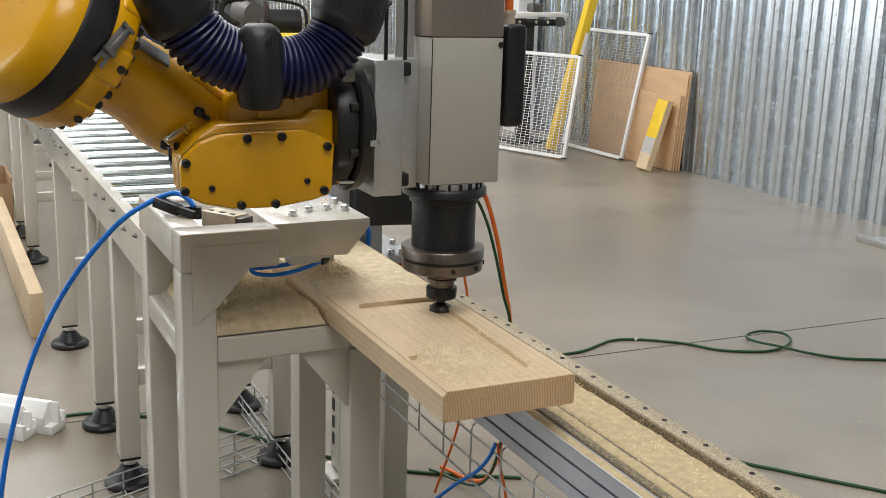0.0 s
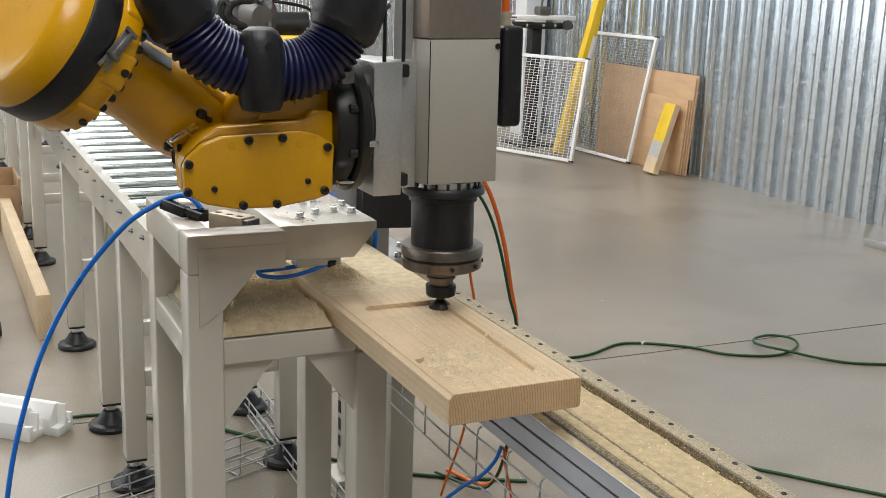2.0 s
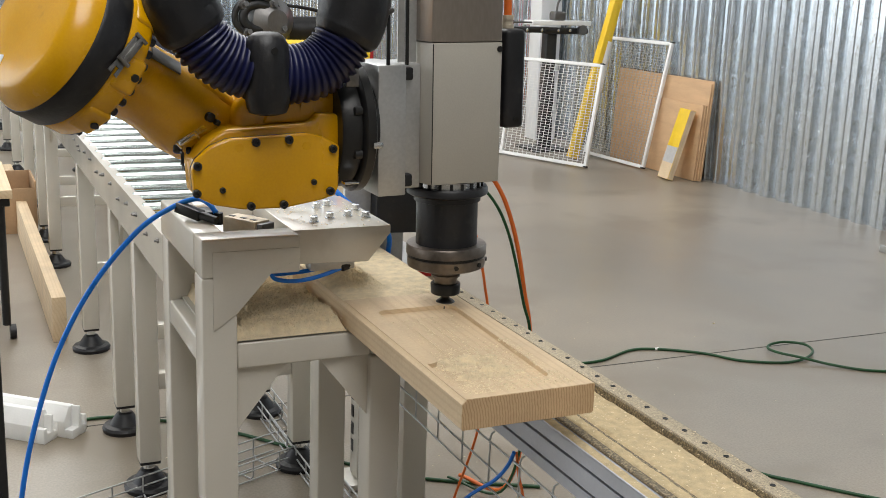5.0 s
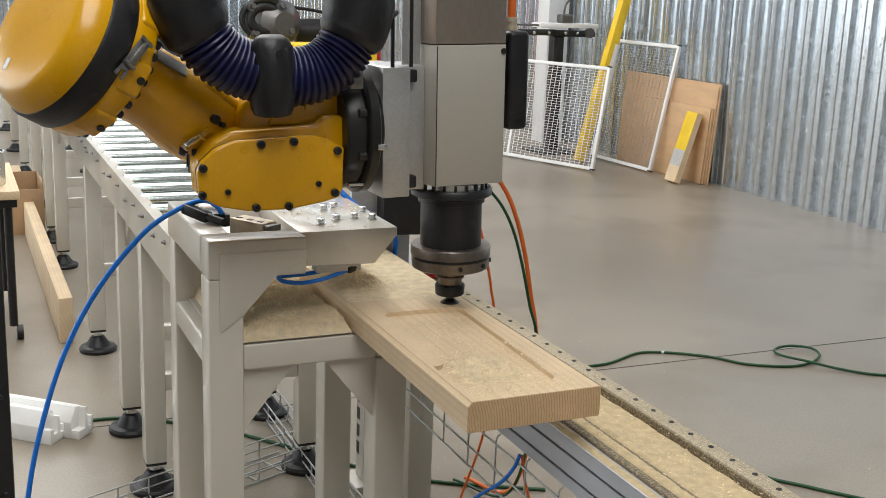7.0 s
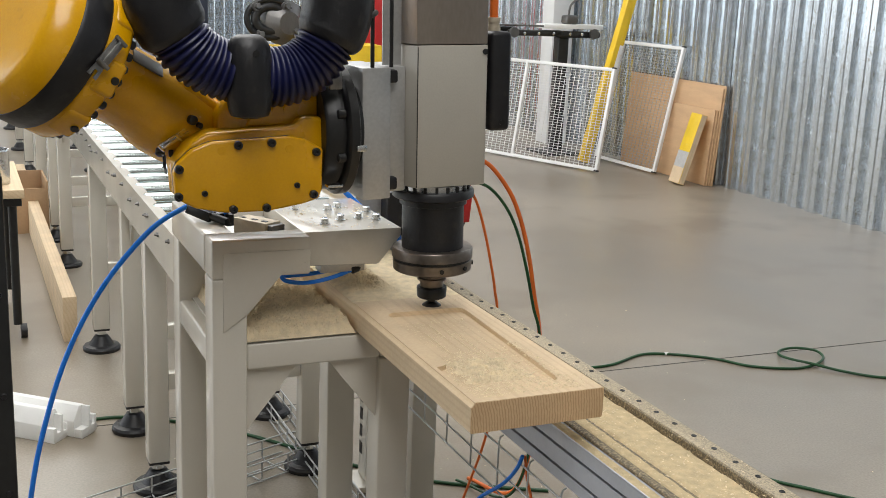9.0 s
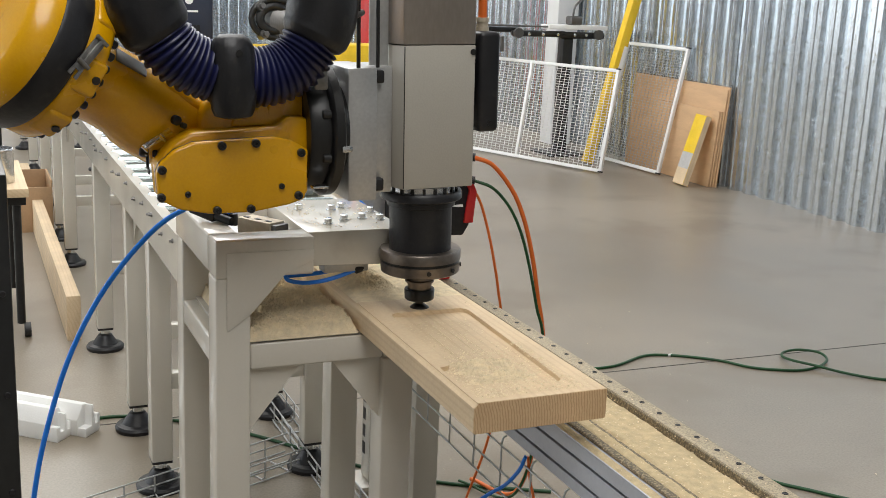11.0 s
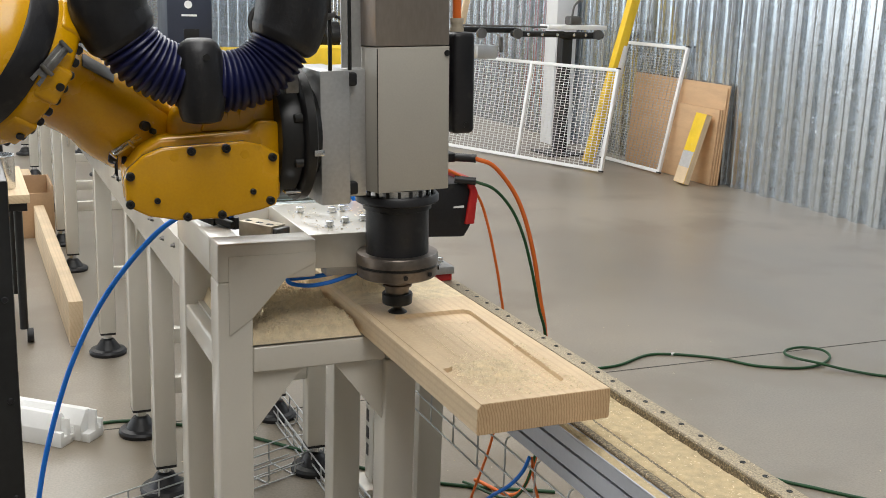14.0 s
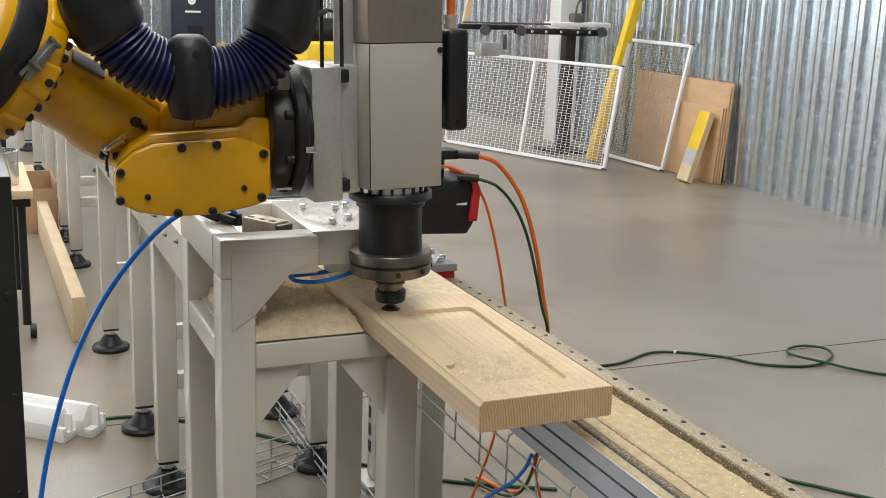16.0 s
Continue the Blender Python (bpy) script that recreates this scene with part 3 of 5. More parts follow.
def lump(x, y, scale):
    """Height of loose dust at a place, in shares of its thickness."""
    return 0.5 + 0.5 * noise.noise((x * scale, y * scale, 3)) + 0.35 * noise.noise((x * scale * 4, y * scale * 4, 7)) + 0.25 * noise.noise((x * scale * 11, y * scale * 11, 9))


def heap(x0, x1, y0, y1, z, amp, nx, ny, base=0.001, scale=18.0, edge=0.15):
    """An uneven layer, thin at its rim."""
    s = Shape()
    b = s.bm
    g = []
    for j in range(ny + 1):
        row = []
        for i in range(nx + 1):
            u, v = i / nx, j / ny
            rim = min(1, min(u, 1 - u, v, 1 - v) / edge)
            x, y = x0 + (x1 - x0) * u, y0 + (y1 - y0) * v
            h = lump(x, y, scale)
            row.append(b.verts.new((x, y, z + base * rim + amp * rim * max(0, h))))
        g.append(row)
    for j in range(ny):
        for i in range(nx):
            b.faces.new((g[j][i], g[j][i + 1], g[j + 1][i + 1], g[j + 1][i]))
    return s


single("sawdust_heap", heap(0.500, 0.763, 2.166, 2.585, 0.7643, 0.018, 200, 280, 0.016, 34, 0.045), DUST, "heap of pale sawdust and shavings on the table shelf", "sawdust", kind="stuff")
single("sawdust_layer", heap(0.768, 1.017, 2.2, 2.76, 0.8203, 0.005, 80, 160, 0.0005, 14, 0.05), DUST, "thin layer of pale sawdust on the board", "sawdust", kind="stuff")
single("sawdust_heap", heap(0.770, 0.905, 2.24, 2.48, 0.8215, 0.020, 70, 120, 0.003, 26, 0.3), DUST, "mound of sawdust on the board under the clamp", "sawdust", kind="stuff")
single("sawdust_layer", heap(0.784, 0.958, 1.645, 1.84, WZ1 - 0.0130, 0.013, 150, 180, -0.001, 42, 0.25), DUST, "loose sawdust lying in the pocket", "sawdust", kind="stuff")
single("sawdust_layer", heap(1.076, 1.173, 0.95, 2.38, BZ, 0.006, 40, 300, 0.002, 20, 0.06), DUST_OLD, "packed sawdust filling the beam between the rails", "sawdust", kind="stuff")
single("sawdust_layer", heap(1.046, 1.072, 0.95, 2.38, BZ, 0.005, 14, 300, 0.001, 26, 0.12), DUST_OLD, "sawdust ridge along the inner rail", "sawdust", kind="stuff")
single("sawdust_layer", heap(1.002, 1.021, 0.95, 2.9, BZ, 0.005, 10, 400, 0.0, 30, 0.2), DUST_OLD, "sawdust dusting the beam's edge", "sawdust", kind="stuff")


def chips(name, n, spot, size, label):
    s = Shape()
    b = s.bm
    for _ in range(n):
        x, y, z = spot()
        k = size * random.uniform(0.5, 1.6)
        m = Matrix.Translation((x, y, z + k * 0.25)) @ Euler((random.uniform(-0.3, 0.3), random.uniform(-0.3, 0.3), random.uniform(0, 6.3))).to_matrix().to_4x4()
        w = random.uniform(0.2, 0.9)
        v = [b.verts.new(m @ Vector(p)) for p in ((-k, -k * w * 0.5, 0), (k, -k * w * 0.4, k * 0.1), (k * 0.8, k * w * 0.5, k * 0.35), (-k * 0.7, k * w * 0.5, k * 0.1), (0, 0, k * 0.5))]
        for f in ((0, 1, 4), (1, 2, 4), (2, 3, 4), (3, 0, 4), (3, 2, 1, 0)):
            b.faces.new([v[q] for q in f])
    bmesh.ops.recalc_face_normals(b, faces=b.faces[:])
    return single(name, s, CHIP, label, "wood chips", kind="stuff", smooth=False)


def in_pocket():
    y = 1.6 + 0.26 * random.random() ** 1.15
    x = random.uniform(0.785, 0.985)
    inside = 0.781 < x < 0.964 and 1.642 < y < 2.08
    return x, y, WZ1 - 0.009 if inside else WZ1


chips("wood_chips", 420, in_pocket, 0.0024, "curled pale shavings lying in clumps in the pocket")
chips("wood_chips", 1700, in_pocket, 0.0016, "pale wood chips scattered in the milled pocket")
chips("wood_chips", 500, lambda: (random.uniform(0.812, 0.96), random.uniform(1.8, 2.06), WZ1 - 0.009), 0.0017, "fine wood chips on the pocket floor")


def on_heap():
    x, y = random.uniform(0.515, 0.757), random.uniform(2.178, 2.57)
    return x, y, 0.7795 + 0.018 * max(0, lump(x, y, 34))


# loose shavings; their paler colour also lightens the heap where it lies in shade
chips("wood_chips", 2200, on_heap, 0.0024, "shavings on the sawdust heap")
chips("wood_chips", 150, lambda: (random.uniform(0.67, 0.86), random.uniform(2.2, 2.48), TZ + 0.002), 0.0024, "wood chips dusting the clamp block")
chips("wood_chips", 700, lambda: (random.uniform(1.05, 1.21), random.uniform(1.1, 2.35), BZ + 0.007 if random.random() < 0.6 else BZ + 0.02), 0.002, "wood chips on the rails")
chips("wood_chips", 1500, lambda: (random.uniform(1.002, 1.212), random.uniform(0.95, 2.4), BZ + (0.0205 if random.random() < 0.3 else 0.004)), 0.0013, "fine sawdust grains along the beam")
chips("wood_chips", 900, lambda: (random.uniform(0.78, 1.018), random.uniform(1.6, 1.66) if random.random() < 0.5 else random.uniform(2.12, 2.3), WZ1), 0.0012, "fine dust grains on the board's top")
chips("wood_chips", 140, lambda: (random.uniform(0.3, 3.0), random.uniform(2.6, 4.6), 0.0), 0.0028, "wood chips strewn on the concrete floor")

# ---- the robot arm with its milling spindle (moves as one) ----
AX, AY = 0.978, 2.044
robot = thing("robot_arm", "yellow industrial robot arm carrying a grey milling spindle", "robot arm", (AX, AY, 0.80))
D = Vector((0.805, 0.325, -0.497)).normalized()
R0 = Vector((0.234, 2.013, 1.374))
U = (Vector((0, 0, 1)) - D * D.z).normalized()
V = U.cross(D).normalized()
if V.y < 0:
    V = -V
rim = [(-0.100, 0.004), (-0.101, 0.06), (-0.101, 0.112), (-0.0985, 0.122), (-0.092, 0.1305), (-0.075, 0.1415), (-0.06, 0.1478), (-0.05, 0.149)]
drum = wpart("elbow_drum", Shape().lathe(rim, tuple(R0), D, 72), YELLOW, robot)
wpart("seal_band", Shape().lathe([(-0.054, 0.135), (-0.054, 0.150), (-0.049, 0.153), (-0.006, 0.153), (0.0, 0.149), (0.0, 0.13)], tuple(R0), D, 72), BLACK_RUB, robot, "black rubber seal band")
arm_flange = wpart("arm_flange", Shape().lathe([(0.0, 0.11), (0.0, 0.146), (0.006, 0.149), (0.040, 0.149), (0.047, 0.145), (0.050, 0.138), (0.050, 0.09)], tuple(R0), D, 64), YELLOW, robot)
wpart("forearm", Shape().lathe([(0.045, 0.10), (0.050, 0.108), (0.056, 0.094), (0.068, 0.083), (0.10, 0.077), (0.15, 0.076), (0.185, 0.079), (0.205, 0.086), (0.235, 0.091), (0.28, 0.092), (0.33, 0.086), (0.37, 0.062), (0.385, 0.03)], tuple(R0), D, 64), YELLOW, robot)
wpart("forearm_rib", Shape().sweep(smooth_line([tuple(R0 + D * q + (U * k - V).normalized() * w) for q, k, w in ((0.19, 0.7, 0.066), (0.23, 0.6, 0.080), (0.28, 0.5, 0.084), (0.34, 0.45, 0.074))], 6), 0.014, 12), YELLOW, robot)
wpart("wrist_yoke", Shape().prism([(0.505, 1.19), (0.505, 1.258), (0.535, 1.295), (0.60, 1.303), (0.66, 1.29), (0.66, 1.19)], 1.995, 2.12, 0.018, seg=4), YELLOW, robot)
blt = mesh_of("bolt", Shape().lathe([(0, 0.009), (0.009, 0.009), (0.011, 0.007), (0.011, 0.004), (0.006, 0.0035)], (0, 0, 0), (0, -1, 0), 16), BLACK_MET)
fbolt = Shape().lathe([(0, 0.0075), (0.009, 0.0075), (0.011, 0.0055)], (0, 0, 0), tuple(D), 14)
fb = mesh_of("bolt", fbolt, BLACK_MET)
for k in range(36):
    a = 2 * math.pi * k / 36
    p = R0 + D * 0.049 + (U * math.cos(a) + V * math.sin(a)) * 0.136
    share("bolt", fb, arm_flange, Matrix.Translation(p - robot.location))
# lugs of the flange, with their bolts
for a in (-2.5, -1.75, -0.9, 2.4, 0.8, 1.6):
    n = (U * math.cos(a) + V * math.sin(a)).normalized()
    t = D.cross(n)
    m = Matrix.Identity(4)
    m.col[0][:3], m.col[1][:3], m.col[2][:3] = D, t, n
    m.translation = R0 + n * 0.138
    wpart("lug", Shape().box(0.006, 0.053, -0.032, 0.032, -0.02, 0.0135, 0.008, m, 3), YELLOW, robot)
    bm_ = Shape().lathe([(0, 0.007), (0.004, 0.007), (0.004, 0.003)], tuple(R0 + n * 0.1512 + D * 0.040), tuple(n), 12)
    wpart("bolt", bm_, BLACK_MET, robot)


def latch(p, n, along, size=1.0):
    n, along = Vector(n).normalized(), Vector(along).normalized()
    along = (along - n * along.dot(n)).normalized()
    m = Matrix.Identity(4)
    m.col[0][:3], m.col[1][:3], m.col[2][:3] = along, n.cross(along), n
    m.translation = p
    s = Shape()
    k = size
    s.box(-0.03 * k, 0.03 * k, -0.011 * k, 0.011 * k, 0, 0.006 * k, 0.002, m)
    s.box(-0.028 * k, 0.028 * k, -0.004 * k, 0.004 * k, 0.006 * k, 0.011 * k, 0.002, m)
    s.lathe([(-0.013 * k, 0.004 * k), (0.013 * k, 0.004 * k)], (0, 0, 0), (0, 1, 0), 10, m @ Matrix.Translation((0.028 * k, 0, 0.008 * k)))
    s.lathe([(-0.013 * k, 0.004 * k), (0.013 * k, 0.004 * k)], (0, 0, 0), (0, 1, 0), 10, m @ Matrix.Translation((-0.026 * k, 0, 0.008 * k)))
    s.prism([(-0.03 * k, -0.009 * k), (-0.055 * k, -0.011 * k), (-0.055 * k, -0.004 * k), (-0.04 * k, -0.004 * k), (-0.04 * k, 0.004 * k), (-0.055 * k, 0.004 * k), (-0.055 * k, 0.011 * k), (-0.03 * k, 0.009 * k)], 0, 0.003 * k, m=m, axis="z")
    return s


n1 = (U * 0.06 - V).normalized()
wpart("latch", latch(R0 + n1 * 0.1545 + D * 0.008, n1, U + D * 0.3, 0.95), LATCH, robot, "steel toggle latch")
n2 = (U * -0.62 - V * 0.75).normalized()
wpart("latch", latch(R0 + D * 0.232 + n2 * 0.0945, n2, D * -0.2 - U, 0.72), CHROME, robot, "steel toggle latch")
wpart("latch", latch(Vector((0.407, 1.985, 1.172)), (-1, -0.2, 0), (0, 0, 1), 0.42), BLACK_MET, robot)
n3 = (U * 0.62 - V * 0.78).normalized()
plate_m = Matrix.Identity(4)
plate_m.col[0][:3], plate_m.col[1][:3], plate_m.col[2][:3] = D, n3.cross(D), n3
plate_m.translation = R0 + D * 0.135 + n3 * 0.0755
wpart("nameplate", Shape().box(-0.034, 0.034, -0.014, 0.014, 0, 0.005, 0.002, plate_m), STEEL_DARK, robot, "small grey nameplate")
s = Shape().box(-0.011, 0.011, -0.006, 0.006, 0, 0.001, 0, Matrix.Translation(R0 - D * 0.1012 - U * 0.080 + V * 0.030) @ (-D).to_track_quat("Z", "X").to_matrix().to_4x4())
wpart("sticker", s, WHITE, robot, "small white sticker")
for q, w, r in ((0.245, -0.10, 0.009), (0.264, -0.12, 0.0055), (0.24, -1.75, 0.009), (0.257, -1.35, 0.0055)):
    n = (U * w - V).normalized()
    wpart("bolt", Shape().lathe([(0, r), (0.012, r), (0.014, r * 0.7)], tuple(R0 + D * q + n * 0.089), tuple(n), 14), BLACK_MET, robot)
# wrist
wpart("wrist_housing", Shape().prism(((0.425, 1.10), (0.421, 1.168), (0.447, 1.207), (0.48, 1.2255), (0.645, 1.2315), (0.66, 1.249), (0.70, 1.247), (0.704, 1.20), (0.70, 1.10), (0.66, 1.085), (0.47, 1.085)), 1.9575, 2.06, 0.008, seg=3), YELLOW, robot)
wpart("wrist_core", Shape().prism([(0.47, 1.10), (0.47, 1.19), (0.52, 1.225), (0.62, 1.23), (0.65, 1.252), (0.705, 1.275), (0.705, 1.10), (0.66, 1.085), (0.47, 1.085)], 2.05, 2.2, 0.008, seg=3), YELLOW, robot)
COVER = [(0.413, 1.118), (0.411, 1.160), (0.419, 1.176), (0.446, 1.199), (0.480, 1.2115), (0.63, 1.216), (0.66, 1.209), (0.694, 1.189), (0.690, 1.108), (0.684, 1.094), (0.655, 1.086), (0.585, 1.076), (0.505, 1.078), (0.45, 1.090), (0.425, 1.104)]
wrist_cover = wpart("wrist_cover", Shape().prism(COVER, 1.934, 1.9535, 0.005, seg=3), YELLOW, robot, "smooth yellow wrist cover")
for p in ((0.534, 1.209), (0.597, 1.211), (0.683, 1.19), (0.425, 1.17), (0.422, 1.115), (0.47, 1.118), (0.645, 1.123), (0.677, 1.104), (0.522, 1.085), (0.585, 1.084)):
    big = 0.88 if p[1] not in (1.118, 1.123) else 0.62
    px, pz = p
    share("bolt", blt, wrist_cover, Matrix.Translation(Vector((px - 0.004, 1.935, pz - (0.005 if pz > 1.15 else 0.0))) - robot.location) @ Matrix.Diagonal((big, big, big, 1)))
for p in ((0.50, 1.195), (0.628, 1.193)):
    px, pz = p
    wpart("cast_mark", Shape().lathe([(0, 0.009), (0.0008, 0.008)], (px, 1.9345, pz), (0, -1, 0), 16), YELLOW, wrist_cover)
# black insert paints the dark gap between wrist cover and housing
wpart("cover_gap", Shape().prism([(0.553 + (x - 0.553) * 0.994, 1.15 + (z - 1.15) * 0.99) for x, z in COVER], 1.9537, 1.9573), BLACK_RUB, wrist_cover, "thin black insert for the shaded gap behind the cover")
# cast web between wrist and flange
wpart("wrist_web", Shape().prism([(0.56, 1.23), (0.58, 1.275), (0.60, 1.29), (0.61, 1.262), (0.622, 1.295), (0.632, 1.262), (0.645, 1.30), (0.70, 1.315), (0.70, 1.23)], 1.985, 2.1, 0.005), YELLOW, robot)
# tool flange
wrist_flange = wpart("wrist_flange", Shape().lathe([(0, 0.10), (0, 0.116), (0.006, 0.120), (0.034, 0.122), (0.036, 0.114), (0.041, 0.114), (0.043, 0.128), (0.047, 0.132), (0.063, 0.132), (0.066, 0.127), (0.067, 0.10), (0.086, 0.09)], (0.698, AY, 1.213), (1, 0, 0), 56), BLACK_MET, robot, "black round tool flange")
for a in range(-60, 240, 40):
    c, q = math.cos(radians(a)), math.sin(radians(a))
    wpart("flange_bolt", Shape().lathe([(0, 0.009), (0.014, 0.009), (0.016, 0.006)], (0.736, AY - 0.121 * c, 1.213 + 0.121 * q), (-1, 0, 0), 12), BLACK_MET, wrist_flange)
wpart("stop_block", Shape().box(0.752, 0.772, 1.905, 1.92, 1.185, 1.197, 0.002), CHROME, robot)
wpart("pin", Shape().box(0.70, 0.73, 1.925, 1.945, 1.115, 1.12, 0.001), CHROME, robot)
s = Shape().prism([(0.71, 1.30), (0.735, 1.30), (0.735, 1.335), (0.725, 1.345), (0.71, 1.335)], 1.94, 1.95, 0.002)
wpart("latch_hook", s, LATCH, robot)
# adapter plates
wpart("adapter_plate", Shape().box(0.784, 0.8432, 1.966, 2.13, 1.078, 1.337, 0.003), ALU, robot, "machined aluminium adapter plate")
s = Shape().prism([(2.0, 1.085), (2.0, 1.335), (2.125, 1.335), (2.125, 1.085)], 0.8434, 0.8875, 0.002, axis="x")
wpart("adapter_plate", s, ALU, robot)
for z in (1.105, 1.318):
    wpart("plug", Shape().box(0.8434, 0.864, 1.978, 1.9995, z - 0.013, z + 0.013, 0.005), BLACK_RUB, robot)
# spindle
SECT = [(0.8998, 1.9665), (1.050, 1.9665), (1.053, 1.9695), (1.053, 2.1185), (1.050, 2.1215), (0.888, 2.1215), (0.888, 2.004), (0.890, 1.998)]
wpart("spindle_body", Shape().prism(SECT, 1.094, 1.378, 0.0015, axis="z"), SPINDLE, robot, "light grey spindle housing")
wpart("body_joint", Shape().box(0.8990, 0.9006, 1.9655, 1.9668, 1.096, 1.376, 0), BLACK_MET, robot, "thin dark joint down the housing")
wpart("spindle_head", Shape().prism([(x - 0.002 if x < 0.9 else x, y + 0.001) for x, y in SECT], 1.38, 1.95, 0.0015, axis="z"), HEAD, robot, "brown-grey upper spindle housing")
s = Shape().cyl((0.806, 1.97, 1.337), (0.806, 1.97, 1.9), 0.004).cyl((0.845, 1.97, 1.337), (0.845, 1.97, 1.9), 0.004)
wpart("guard_rod", s, BLACK_MET, robot)
wpart("guard_sheet", Shape().box(0.846, 0.886, 2.02, 2.023, 1.337, 1.9, 0), ALU, robot, "pale grey guard sheet")
NX = AX - 0.007
s = Shape().lathe([(0, 0.070), (0, 0.074), (0.02, 0.074), (0.02, 0.07)], (NX, AY, 1.072), (0, 0, 1), 40)
cooling_ring = wpart("cooling_ring", s, CHROME, robot)
for k in range(20):
    a = 2 * math.pi * k / 20
    wpart("slot", Shape().box(-0.003, 0.003, -0.002, 0.001, 1.073, 1.091, 0, Matrix.Translation((NX, AY, 0)) @ pose(0, 0, 0, 0, 0, math.degrees(a)) @ Matrix.Translation((0, -0.0745, 0))), BLACK_MET, cooling_ring)
wpart("spindle_nose", Shape().lathe([(0.0, 0.06), (0, 0.0655), (0.1, 0.0655), (0.102, 0.071), (0.112, 0.071), (0.115, 0.081), (0.118, 0.086), (0.13, 0.086), (0.134, 0.083), (0.134, 0.06)], (NX, AY, 0.945), (0, 0, 1), 56), BLACK_RUB, robot, "black spindle nose")
collar = wpart("collar", Shape().lathe([(0, 0.06), (0, 0.078), (0.003, 0.083), (0.023, 0.0845), (0.024, 0.082), (0.029, 0.082), (0.030, 0.086), (0.048, 0.086), (0.051, 0.084), (0.051, 0.06)], (NX, AY, 0.902), (0, 0, 1), 64), BROWN_STEEL, robot, "dark bronzed steel collar")
wpart("collar_groove", Shape().lathe([(0, 0.078), (0, 0.0825), (0.005, 0.0825), (0.005, 0.078)], (NX, AY, 0.926), (0, 0, 1), 64), BLACK_MET, robot)
for a in (-100, -60, -20, 30):
    wpart("screw", Shape().lathe([(0, 0.005), (0.003, 0.005), (0.003, 0.002)], (NX + 0.0845 * math.cos(radians(a)), AY + 0.0845 * math.sin(radians(a)), 0.916), (math.cos(radians(a)), math.sin(radians(a)), 0), 10), BLACK_MET, collar)
wpart("tool_shank", Shape().lathe([(0, 0.025), (0.014, 0.026), (0.015, 0.031), (0.019, 0.031), (0.021, 0.027), (0.0405, 0.027)], (NX, AY, 0.8635), (0, 0, 1), 36), BROWN_STEEL, robot)
wpart("collet_nut", Shape().lathe([(0, 0.018), (0.0005, 0.029), (0.003, 0.0315), (0.022, 0.0325), (0.0245, 0.031), (0.0245, 0.018)], (NX, AY, 0.839), (0, 0, 1), 36), BLACK_MET, robot, "black collet nut")
s = Shape().lathe([(0.0085, 0.012), (0.010, 0.021), (0.014, 0.0245), (0.020, 0.0245), (0.028, 0.020), (0.034, 0.012), (0.036, 0.009), (0.0455, 0.009)], (0, 0, 0), (0, 0, 1), 28)
for a in (0, 120, 240):
    s.box(0.015, 0.028, -0.002, 0.002, 0.010, 0.024, 0.001, pose(0, 0, 0, 0, 0, a))
cutter = part("cutter", s, CARBIDE, robot, "dark dusty milling cutter")
wpart("connector_box", Shape().box(1.080, 1.128, 2.005, 2.085, 1.197, 1.402, 0.01, seg=3), BLACK_RUB, robot, "black connector box")
wpart("mounting_strip", Shape().box(1.0535, 1.08, 2.03, 2.06, 1.25, 1.39, 0.001), BLACK_MET, robot)
wpart("screw", Shape().lathe([(0, 0.006), (0.002, 0.006)], (1.108, 2.004, 1.215), (0, -1, 0), 12), BLACK_MET, robot)
wpart("gland", Shape().lathe([(0, 0.014), (0.008, 0.014), (0.008, 0.012), (0.018, 0.012), (0.018, 0.014), (0.027, 0.014)], (1.103, 2.045, 1.402), (0, 0, 1), 12), BRASS, robot, "brass cable gland")
wpart("spindle_cable", Shape().cyl((1.103, 2.045, 1.428), (1.10, 2.05, 1.95), 0.009), ORANGE, robot, "orange cable")
wpart("screw", Shape().lathe([(0, 0.006), (0.002, 0.006)], (1.046, 1.966, 1.365), (0, -1, 0), 12), BLACK_MET, robot)
# ribbed cable hose over the arm
HY = 1.93


def ribbed(pts, r, pitch=0.0118):
    line = smooth_line(pts, 60)
    acc, out = 0.0, []
    for a, b in zip(line, line[1:]):
        acc += (b - a).length
        out.append(acc)
    out = [0.0] + out
    return Shape().sweep(line, r, 26, lambda i, n: 1 + 0.075 * math.copysign(abs(math.sin(math.pi * out[i] / pitch)) ** 0.6, math.sin(math.pi * 2 * out[i] / pitch)))


wpart("ribbed_hose", ribbed([(0.426, HY, 1.405), (0.447, HY, 1.377), (0.479, HY, 1.353), (0.519, HY, 1.338), (0.555, HY, 1.332)], 0.0515), NAVY, robot, "navy ribbed cable hose")
wpart("ribbed_hose", ribbed([(0.555, HY, 1.332), (0.591, HY, 1.327), (0.634, HY, 1.332), (0.672, HY, 1.353), (0.702, HY, 1.391)], 0.0515), NAVY, robot, "navy ribbed cable hose")
wpart("hose_clamp", Shape().lathe([(0, 0.02), (0.004, 0.034), (0.014, 0.038), (0.04, 0.0425), (0.09, 0.042), (0.125, 0.039), (0.14, 0.031), (0.147, 0.02)], (0.546, HY - 0.026, 1.258), (0, 0, 1), 32), BLACK_RUB, robot, "black rubber hose clamp")
wpart("screw", Shape().lathe([(0, 0.006), (0.002, 0.006), (0.002, 0.003)], (0.549, HY - 0.067, 1.375), (0, -1, 0), 12), BLACK_MET, robot)


def boot(pts):
    """A soft boot that swells from the hose and bends upwards."""
    line = smooth_line(pts, 14)
    return Shape().sweep(line, 0.062, 36, lambda i, n: 0.80 + 0.20 * min(1, i / (0.12 * n)) ** 0.5 + 0.06 * math.sin(math.pi * i / n))


